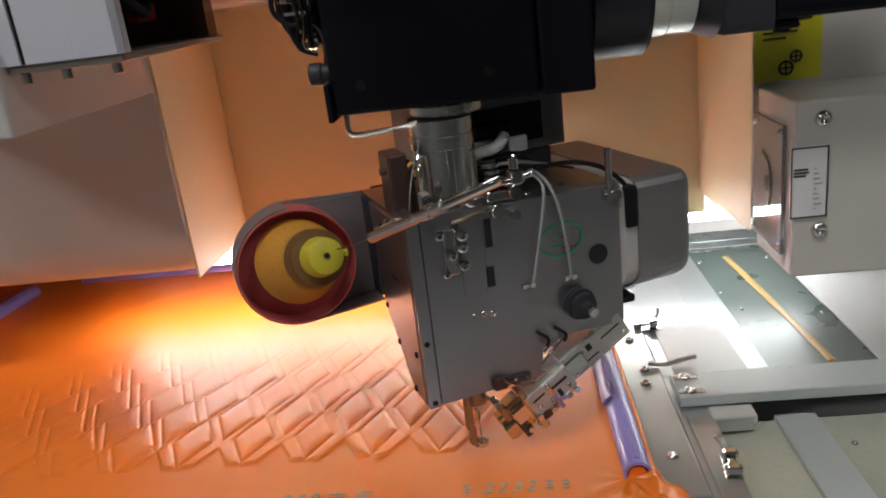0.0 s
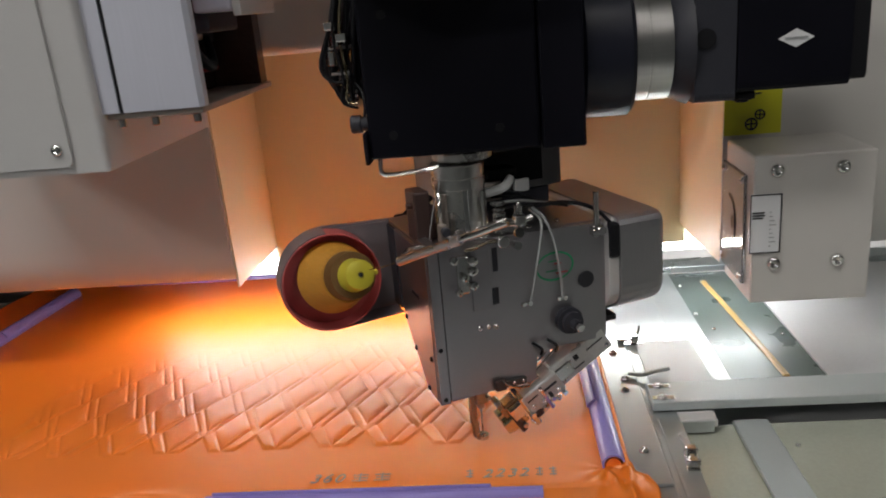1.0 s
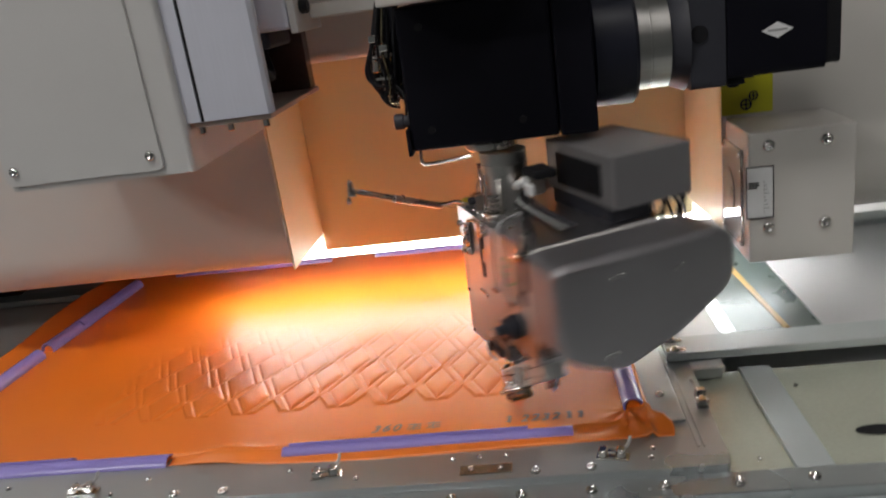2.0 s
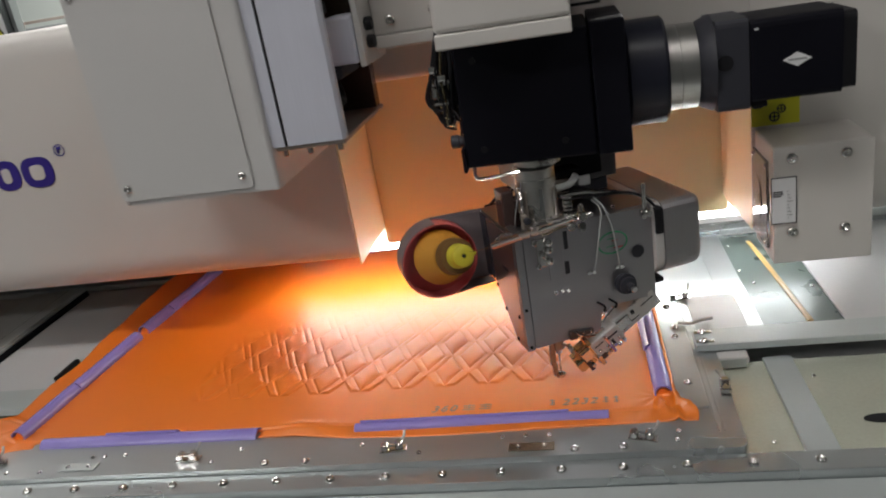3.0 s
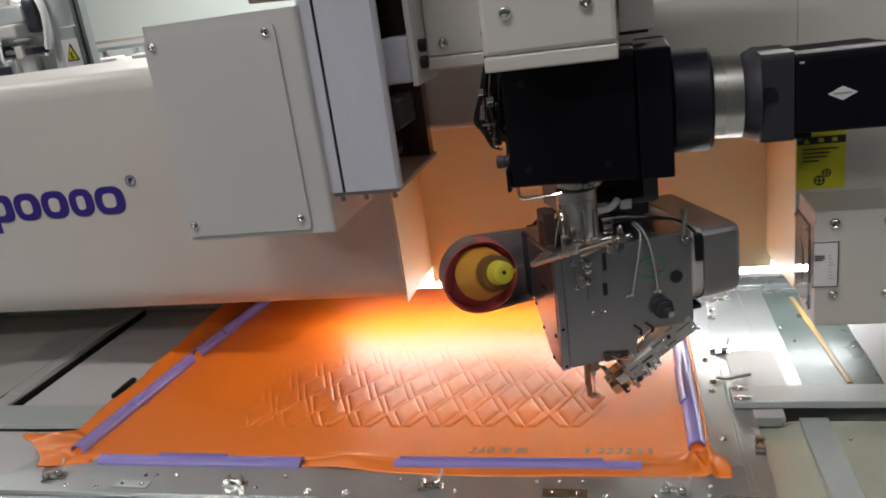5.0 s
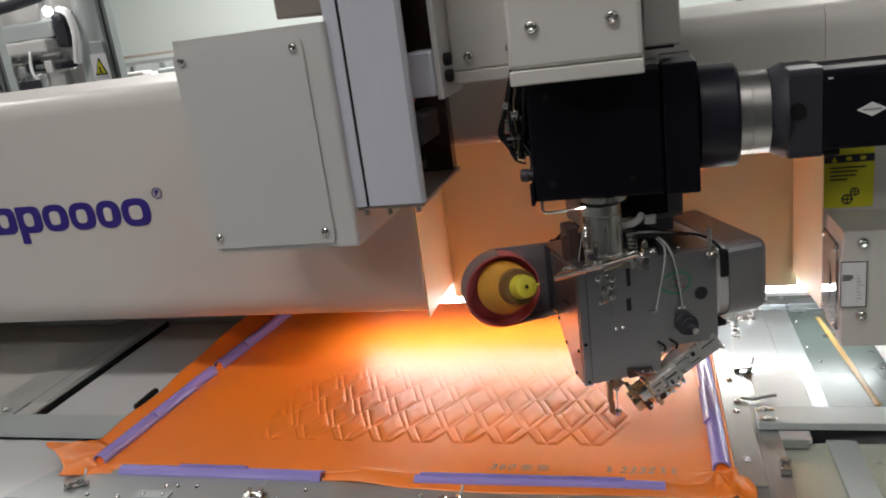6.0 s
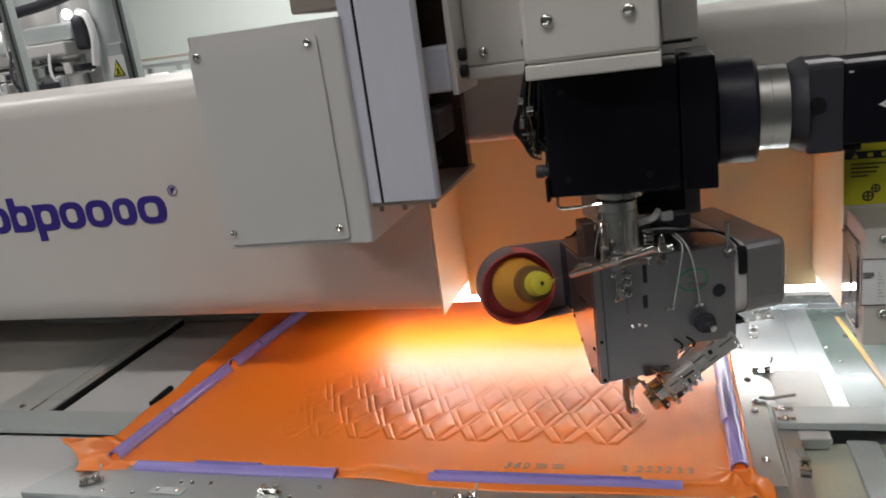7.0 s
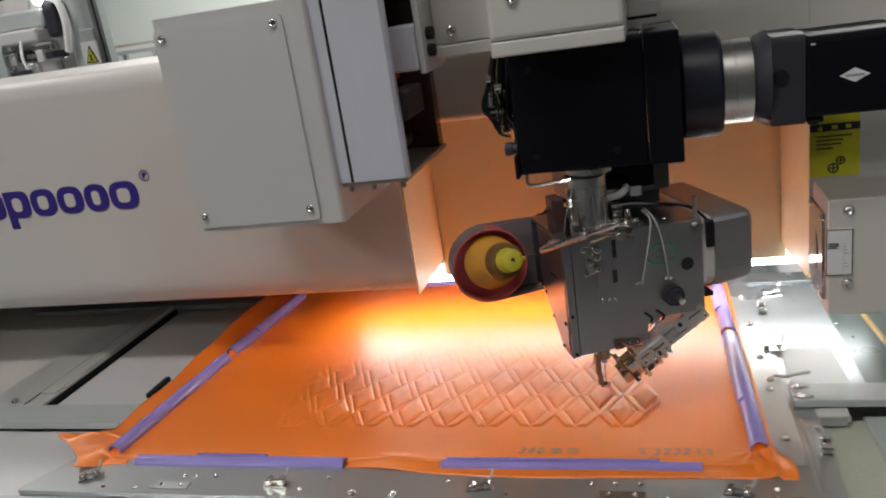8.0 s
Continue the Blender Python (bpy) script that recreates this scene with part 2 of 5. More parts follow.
ceiling_light(1.5, -1.2, 3.0, 0.8, 0.25, CEILING_POWER * 0.35)
ceiling_light(-2.5, -2.4, 3.0, 1.2, 0.4, CEILING_POWER * 1.6)
ceiling_light(-0.5, -0.35, 3.1, 1.2, 0.3, CEILING_POWER * 0.60)
# extra fitting, added to brighten the near side of the far machine
ceiling_light(-3.4, 1.9, 3.6, 1.2, 0.3, CEILING_POWER * 2.8)
ceiling_light(-3.2, 5.6, 3.5, 1.2, 0.3, CEILING_POWER * 8.5)
ceiling_light(1.8, 5.6, 3.5, 1.2, 0.3, CEILING_POWER * 8)

YF = 0.69  # front face of the bridge


# ---- the machine's bridge ----
def bridge():
    t = thing("sewing_machine_bridge", "beige powder-coated bridge of an industrial sewing machine with a throat opening", "machine frame")
    # left body, rounded below and above
    full = [(YF, 0.953), (1.12, 0.953), (1.12, 1.281), (YF, 1.281)]
    prof = rounded(full, [0.05, 0, 0.02, 0.028], 24)
    bm = bmesh.new()
    prism(bm, prof, -1.7, -0.2185, "yz")
    part("left_body", bm, BEIGE, t)
    bm = bmesh.new()
    prism(bm, prof, 0.236, 1.5, "yz")
    part("right_body", bm, BEIGE, t)
    up = [(YF, 1.169), (1.12, 1.169), (1.12, 1.281), (YF, 1.281)]
    bm = bmesh.new()
    prism(bm, rounded(up, [0.012, 0, 0.02, 0.028], 16), -0.2182, 0.2355, "yz")
    part("upper_beam", bm, BEIGE, t)
    # throat: two cheeks and the back panel, leather bounce painted into their colour
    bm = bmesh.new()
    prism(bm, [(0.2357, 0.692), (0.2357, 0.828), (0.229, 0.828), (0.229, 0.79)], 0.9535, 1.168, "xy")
    part("throat_cheek", bm, BOUNCE_BEIGE, t)
    # thin plate added to carry that bounce tint over the left body's end
    solid("throat_cheek", BOUNCE_BEIGE, t, (-0.2183, -0.2165, 0.694, 0.8285, 0.956, 1.168))
    solid("throat_panel", BOUNCE_BEIGE, t, (-0.2183, 0.2355, 0.829, 0.85, 0.9295, 1.168), 0.002)
    solid("light_channel", PANELWHITE, t, (-0.45, 0.43, 0.851, 1.1, 0.921, 0.94), 0.002)
    solid("led_strip", LEDM, t, (-0.365, 0.335, 0.830, 0.848, 0.9200, 0.9285), 0.003, "glowing white light strip under the throat panel")
    # added dark sheet: blocks the back lamps and the lit table behind
    solid("back_light_block", SLATE, t, (-1.68, -0.45, 1.06, 1.08, 0.812, 0.9525), 0.002)
    # legs
    for x in (-1.55, 1.3):
        solid("leg", BEIGE, t, (x - 0.1, x + 0.1, 0.72, 1.08, 0.0, 0.954), 0.02)
    # projecting drive housing with its cover
    fr = [(-0.378, 0.502), (-0.2165, 0.502), (-0.2165, 0.6895), (-0.40, 0.6895)]
    bm = bmesh.new()
    prism(bm, rounded(fr, [0.016, 0.005, 0, 0], 5), 1.113, 1.325, "xy")
    box_ = part("drive_housing", bm, PANELWHITE, t)
    bm = bmesh.new()
    prism(bm, rounded([(-0.374, 1.118), (-0.240, 1.118), (-0.240, 1.314), (-0.374, 1.314)], 0.006, 3), 0.4995, 0.5035, "xz")
    cover = part("cover_panel", bm, PANELWHITE, t, "screwed rectangular cover plate")
    for x in (-0.365, -0.249):
        for z in (1.130, 1.306):
            screw(cover, (x, 0.4995, z), (0, -1, 0), 0.0042)
    solid("bracket_plate", TAUPE, t, (-0.266, -0.205, 0.512, 0.60, 1.332, 1.50), 0.002)
    # the maker's mark: plain navy shapes in the rhythm of its letters
    x = -0.9324
    for k, (w, up_, dn) in enumerate([(0.040, 0.050, 0), (0.012, 0.050, 0), (0.038, 0.038, 0), (0.039, 0.050, 0), (0.040, 0.038, 0.015), (0.041, 0.038, 0), (0.041, 0.038, 0), (0.037, 0.038, 0), (0.044, 0.038, 0)]):
        bm = bmesh.new()
        z0 = 1.1005
        wall = 0.0125
        if w > 0.02:
            outer = rounded([(x, z0 - dn), (x + wall, z0 - dn), (x + wall, z0), (x + w, z0), (x + w, z0 + 0.038), (x + wall, z0 + 0.038), (x + wall, z0 + up_), (x, z0 + up_)], [0, 0, 0.002, 0.013, 0.013, 0.002, 0, 0], 4)
            if k in (2, 5, 6, 7, 8):
                outer = rounded([(x, z0), (x + w, z0), (x + w, z0 + 0.038), (x, z0 + 0.038)], 0.018, 6)
            prism(bm, outer, YF - 0.0012, YF + 0.002, "xz")
        else:
            prism(bm, [(x, z0), (x + w, z0), (x + w, z0 + up_), (x, z0 + up_)], YF - 0.0012, YF + 0.002, "xz")
        glyph = part("maker_mark", bm, NAVY, t)
        if w > 0.02:
            bm = bmesh.new()
            prism(bm, rounded([(x + wall, z0 + 0.0095), (x + w - wall, z0 + 0.0095), (x + w - wall, z0 + 0.0285), (x + wall, z0 + 0.0285)], 0.007, 4), YF - 0.0022, YF + 0.002, "xz")
            part("mark_gap", bm, BEIGE, glyph)
        x += w + 0.0028
    bm = bmesh.new()
    for a in range(24):
        a0, a1 = 2 * math.pi * a / 24, 2 * math.pi * (a + 1) / 24
        vs = [bm.verts.new((-0.562 + r * math.cos(q), YF - 0.0012, 1.143 + r * math.sin(q))) for r, q in ((0.0075, a0), (0.0075, a1), (0.0062, a1), (0.0062, a0))]
        bm.faces.new(vs)
    box(bm, -0.565, -0.563, YF - 0.0012, YF, 1.139, 1.147)
    box(bm, -0.563, -0.5595, YF - 0.0012, YF, 1.143, 1.147)
    part("mark_ring", bm, NAVY, t)
    return t


bridge_thing = bridge()


# ---- vertical drive profile beside the drive housing ----
def drive_profile():
    t = thing("drive_profile", "silver anodised aluminium profile with an open dark side", "linear drive")
    prof = [(-0.2185, 0.508), (-0.205, 0.508), (-0.205, 0.511), (-0.202, 0.511), (-0.202, 0.508), (-0.150, 0.508), (-0.147, 0.511),
            (-0.147, 0.518), (-0.156, 0.518), (-0.156, 0.525), (-0.2185, 0.525)]
    bm = bmesh.new()
    prism(bm, prof, 1.150, 1.75, "xy")
    part("front_profile", bm, ANOD, t)
    solid("groove", DARK, t, (-0.2048, -0.2022, 0.5095, 0.5108, 1.1502, 1.75))
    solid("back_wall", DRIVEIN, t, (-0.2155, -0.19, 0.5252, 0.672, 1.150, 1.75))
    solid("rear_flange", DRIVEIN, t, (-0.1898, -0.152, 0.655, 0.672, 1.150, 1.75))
    solid("end_plate", TAUPE, t, (-0.2155, -0.149, 0.511, 0.674, 1.1455, 1.1498), 0.001)
    solid("circuit_board", mat("green_board", (0.01, 0.07, 0.03), 0.5), t, (-0.1898, -0.187, 0.54, 0.64, 1.20, 1.75))
    solid("rail", STEEL, t, (-0.1868, -0.174, 0.57, 0.60, 1.19, 1.75), 0.001)
    solid("limit_switch", REDP, t, (-0.1868, -0.168, 0.535, 0.565, 1.185, 1.215), 0.002, "small red and black limit switch")
    solid("slide_block", SLATE, t, (-0.1738, -0.155, 0.562, 0.63, 1.195, 1.225), 0.003)
    hose("cable", DARK, t, [(-0.18, 0.62, 1.19), (-0.17, 0.60, 1.172), (-0.165, 0.57, 1.175), (-0.17, 0.548, 1.195)], 0.004)
    for k in range(5):
        z = 1.165 + 0.022 * k
        solid("terminal", (REDP, DARK, CHROME, REDP, SLATE)[k], t, (-0.1896, -0.180, 0.612 + 0.004 * (k % 2), 0.640, z, z + 0.012), 0.002)
    for x, y in ((-0.209, 0.5165), (-0.185, 0.5165), (-0.156, 0.5165)):
        rod("bolt", CHROME, t, (x, y, 1.1454), (0, 0, -1), 0.0028, 0.006, 12, 0.0005)
    return t


drive_profile()


# ---- box with connection cover, on the right body ----
def control_box():
    t = thing("control_box", "beige steel box with a printed label and a clear side cover", "electrical box")
    bm = bmesh.new()
    box(bm, 0.239, 0.331, 0.613, YF - 0.001, 0.945, 1.067, 0.0016)
    part("body", bm, BEIGE, t)
    for x in (0.2565, 0.3055):
        for z in (0.979, 1.055):
            screw(t, (x, 0.613, z), (0, -1, 0), 0.0056)
    lab = solid("label", WHITE, t, (0.2365, 0.2605, 0.6118, 0.6128, 0.9885, 1.037), 0.0, "white rating label with a black border")
    for d in ((0.2365, 0.2605, 0.9885, 0.9893), (0.2365, 0.2605, 1.0362, 1.037), (0.2365, 0.2373, 0.9893, 1.0362), (0.2597, 0.2605, 0.9893, 1.0362)):
        solid("border", INK, lab, (d[0], d[1], 0.6112, 0.6117, d[2], d[3]))
    for k, (a, b) in enumerate(((0.2385, 0.2475), (0.2385, 0.248), (0.2385, 0.246))):
        solid("print_line", INK, lab, (a, b, 0.6112, 0.6117, 1.0215 - 0.0022 * k, 1.0226 - 0.0022 * k))
    for k in range(9):
        z = 0.994 + 0.0035 * k
        solid("print_line", WIREM, lab, (0.2515, 0.2515 + 0.0015 + 0.0012 * ((k * 7) % 4), 0.6112, 0.6117, z, z + 0.0006))
    # clear cover on the throat side
    cov = solid("side_cover", ACRYL, t, (0.2352, 0.2382, 0.625, 0.686, 0.958, 1.050), 0.0006, "clear acrylic cover")
    for y in (0.630, 0.681):
        for z in (0.963, 1.045):
            screw(cov, (0.2352, y, z), (-1, 0, 0), 0.0032)
    bm = bmesh.new()
    lathe(bm, (0.2388, 0.655, 1.003), (-1, 0, 0), [(0.020, 0), (0.020, 0.0002), (0.012, 0.0003)], 28)
    part("seal_ring", bm, PANELWHITE, t)
    hose("inner_cable", DARK, t, [(0.2378, 0.668, 1.024), (0.237, 0.652, 1.018), (0.2366, 0.646, 1.0), (0.2372, 0.655, 0.982)], 0.0022)
    rod("gland", DARK, t, (0.2388, 0.655, 1.003), (-1, 0, 0), 0.006, 0.003, 16)
    return t


control_box()


def warning_sticker():
    t = thing("warning_sticker", "yellow warning sticker with a black band and two gear drawings", "sticker", (0, 0, 0))
    y = YF
    solid("sheet", YELLOW, t, (0.236, 0.2835, y - 0.0008, y + 0.001, 1.070, 1.137))
    solid("band", INK, t, (0.236, 0.2835, y - 0.0014, y - 0.0009, 1.1185, 1.1265))
    bm = bmesh.new()
    prism(bm, [(0.243, 1.1197), (0.2485, 1.1197), (0.2458, 1.1252)], y - 0.0020, y - 0.0015, "xz")
    part("triangle", bm, YELLOW, t)
    for x in (0.257, 0.270):
        solid("band_text", YELLOW, t, (x, x + 0.005, y - 0.0020, y - 0.0015, 1.1205, 1.1245))
    for k, w in enumerate((0.034, 0.026, 0.024, 0.016)):
        solid("print_line", INK, t, (0.242, 0.242 + w, y - 0.0014, y - 0.0009, 1.1125 - 0.0042 * k, 1.1139 - 0.0042 * k))
    for cx, cz, r in ((0.2585, 1.0790, 0.0055), (0.2655, 1.0868, 0.0045)):
        bm = bmesh.new()
        lathe(bm, (cx, y - 0.0009, cz), (0, -1, 0), [(r, 0), (r, 0.0006), (r * 0.72, 0.0006), (r * 0.72, 0)], 18, caps=False)
        box(bm, cx - r, cx + r, y - 0.0014, y - 0.0009, cz - r * 0.12, cz + r * 0.12)
        box(bm, cx - r * 0.12, cx + r * 0.12, y - 0.0015, y - 0.001, cz - r, cz + r)
        part("gear_drawing", bm, INK, t)
    return t


warning_sticker()

# ---- head carriage: rises in the middle of the clip ----
carriage = thing("servo_drive_unit", "black drive head with gearbox and servo motor, on beige arm", "machine head")


def head_carriage(t):
    # beige arm plates
    arm = solid("arm_block", BEIGE, t, (-0.0505, 0.0605, 0.486, 0.60, 1.2295, 1.62), 0.004)
    solid("arm_foot", BEIGE, t, (-0.0505, 0.0605, 0.4855, 0.60, 1.2165, 1.2290), 0.0015)
    for x in (-0.0285, 0.037):
        screw(arm, (x, 0.486, 1.2635), (0, -1, 0), 0.0058)
        screw(arm, (x, 0.486, 1.36), (0, -1, 0), 0.0058)
    side = solid("side_plate", BEIGE, t, (-0.127, -0.052, 0.602, 0.625, 1.2265, 1.62), 0.002)
    solid("side_foot", BEIGE, t, (-0.127, -0.052, 0.600, 0.625, 1.2135, 1.2260), 0.0015)
    for x, z in ((-0.109, 1.2395), (-0.066, 1.244)):
        screw(side, (x, 0.602, z), (0, -1, 0), 0.0054)
    solid("carriage_plate", PANELWHITE, t, (-0.1335, -0.1275, 0.556, 0.64, 1.205, 1.62), 0.001)
    solid("stop_block", ANOD, t, (-0.162, -0.134, 0.556, 0.60, 1.2085, 1.252), 0.003)
    for z in (1.225, 1.241):
        bm = bmesh.new()
        cyl(bm, (-0.1275, 0.575, z), (1, 0, 0), 0.0062, 0.007, 16, None, 0.0008)
        part("cap_screw", bm, DARK, t)
    solid("rear_plate", BEIGE, t, (0.0615, 0.094, 0.60, 0.63, 1.228, 1.62), 0.002)
    solid("rear_gap", DARK, t, (0.0612, 0.088, 0.597, 0.5995, 1.2265, 1.2292))
    solid("mount_plate", PANELWHITE, t, (-0.134, 0.094, 0.6305, 0.66, 1.24, 1.62), 0.002)
    # black housing
    hs = solid("black_housing", BLACK, t, (-0.048, 0.0735, 0.5485, 0.664, 1.0985, 1.2135), 0.0025)
    solid("gear_housing", BLACK, t, (0.0742, 0.1045, 0.5445, 0.664, 1.0985, 1.217), 0.002)
    for x, z in ((-0.03, 1.115), (0.045, 1.115), (0.085, 1.197), (-0.03, 1.197)):
        rod("plug", DARK, hs, (x, 0.5478, z), (0, 1, 0), 0.0032, 0.002, 14)
    ax, az = 0.604, 1.158
    rod("drum", DRUMM, t, (0.1048, ax, az), (1, 0, 0), 0.049, 0.037, 48, 0.003)
    bm = bmesh.new()
    lathe(bm, (0.142, ax, az), (1, 0, 0), [(0.039, 0), (0.039, 0.010), (0.0385, 0.0104), (0.0385, 0.0110), (0.039, 0.0114), (0.039, 0.026)], 48)
    part("steel_ring", bm, STEEL, t, "bright turned steel ring")
    bm = bmesh.new()
    pts = rounded([(ax - 0.0375, az - 0.040), (ax + 0.0375, az - 0.040), (ax + 0.0375, az + 0.040), (ax - 0.0375, az + 0.040)], 0.006, 3)
    prism(bm, pts, 0.182, 0.2095, "yz")
    lathe(bm, (0.1685, ax, az), (1, 0, 0), [(0.036, 0), (0.0395, 0.003), (0.044, 0.0135)], 40)
    gb = part("gearbox", bm, SLATE, t)
    rod("access_plug", DARK, gb, (0.189, ax - 0.0377, az + 0.004), (0, -1, 0), 0.007, 0.0012, 20)
    # servo motor
    bm = bmesh.new()
    q = 0.0385
    pts = rounded([(ax - q, az - 0.0345), (ax + q, az - 0.0345), (ax + q, az + 0.0375), (ax - q, az + 0.0375)], 0.007, 3)
    prism(bm, pts, 0.2105, 0.2855, "yz")
    mo = part("servo_motor", bm, BLACK, t, "black servo motor with a silver diamond badge")
    bm = bmesh.new()
    prism(bm, rounded([(ax - q + 0.002, az - 0.0315), (ax + q, az - 0.0315), (ax + q, az + 0.0345), (ax - q + 0.002, az + 0.0345)], 0.006, 3), 0.2858, 0.297, "yz")
    part("encoder_cap", bm, DARK, mo)
    bm = bmesh.new()
    prism(bm, [(0.2365, az), (0.2485, az - 0.0062), (0.2605, az), (0.2485, az + 0.0062)], ax - q - 0.0006, ax - q + 0.001, "xz")
    part("diamond_badge", bm, WHITE, mo)
    solid("badge_line", WIREM, mo, (0.241, 0.256, ax - q - 0.0011, ax - q - 0.0007, az - 0.0008, az + 0.0008))
    solid("marking", WHITE, mo, (0.2135, 0.217, ax - q - 0.0006, ax - q + 0.001, az + 0.029, az + 0.0305))
    bm = bmesh.new()
    cyl(bm, (0.219, ax - 0.02, az - 0.0343), (0, 0, -1), 0.005, 0.009, 14, None, 0.001)
    box(bm, 0.212, 0.226, ax - 0.03, ax - 0.01, az - 0.0405, az - 0.0347, 0.0015)
    part("connector", bm, DARK, mo)
    # cable loops at the free side
    for k, (dx, dy, r) in enumerate(((0, 0, 0.0030), (0.006, 0.006, 0.0026), (-0.005, 0.010, 0.0022), (0.010, 0.014, 0.0026), (0.002, 0.020, 0.0030), (-0.002, -0.006, 0.0016))):
        x, y = -0.066 + dx, 0.575 + dy
        hose("cable_loop", (DARK, SLATE, DARK, DARK, SLATE, DARK)[k], t, [(x + 0.008, y, 1.228), (x - 0.001, y, 1.195), (x - 0.007 - 0.001 * k, y, 1.165), (x - 0.003, y, 1.143 + 0.002 * k), (x + 0.005, y, 1.140 + 0.003 * k), (x + 0.011, y, 1.160), (x + 0.014, y, 1.185), (x + 0.018, y, 1.212)], r)
    for dz, dx in ((0.0, 0.0), (0.012, 0.004)):
        rod("cable_plug", CHROME, t, (-0.071 + dx, 0.567, 1.165 + dz), (0.1, 0, 1), 0.0046, 0.010, 14, 0.0006)
    for k in range(5):
        hose("thin_wire", (DARK, GOLDM, DARK, SLATE, DARK)[k], t, [(-0.062 + 0.003 * k, 0.563 + 0.004 * k, 1.215), (-0.067 + 0.004 * k, 0.560 + 0.004 * k, 1.185), (-0.063 + 0.002 * k, 0.560 + 0.004 * k, 1.158), (-0.066 + 0.003 * k, 0.562 + 0.004 * k, 1.140), (-0.056, 0.566, 1.134 + 0.003 * k)], 0.0011, seg=6)
    for dz, dx in ((0.026, 0.006), (0.034, -0.001)):
        solid("wire_joint", CHROME, t, (-0.072 + dx, -0.064 + dx, 0.560, 0.567, 1.155 + dz, 1.161 + dz), 0.001)
    for z in (1.158, 1.176):
        solid("cable_tie", WIREM, t, (-0.073, -0.058, 0.568, 0.60, z, z + 0.0018))
    hose("thin_wire", DARK, t, [(-0.058, 0.57, 1.152), (-0.052, 0.565, 1.146), (-0.050, 0.56, 1.135), (-0.051, 0.557, 1.127)], 0.0011)
    bm = bmesh.new()
    cyl(bm, (-0.0478, 0.558, 1.1235), (-1, 0, 0), 0.0052, 0.005, 16)
    cyl(bm, (-0.0528, 0.558, 1.1235), (-1, 0, 0), 0.0066, 0.008, 12, None, 0.0008)
    part("connector", bm, SLATE, t)
    solid("lower_lip", BLACK, t, (-0.0515, -0.0482, 0.545, 0.57, 1.0955, 1.118), 0.0008)
    # bent wire bracket below the housing
    hose("bracket", CHROME, t, [(-0.0425, 0.556, 1.0983), (-0.0425, 0.556, 1.088), (-0.036, 0.556, 1.0855), (-0.010, 0.553, 1.088), (0.0, 0.551, 1.090)], 0.0016)
    # bearing flange
    rod("bearing", STEEL, t, (0.016, 0.572, 1.0984), (0, 0, -1), 0.0225, 0.007, 40, 0.001)


head_carriage(carriage)

# ---- rotating sewing head, about its needle ----
AXIS = (0.016, 0.555)
head = thing("rotary_sewing_unit", "grey steel rotary sewing head with thread cone and needle", "sewing head", (AXIS[0], AXIS[1], 0))


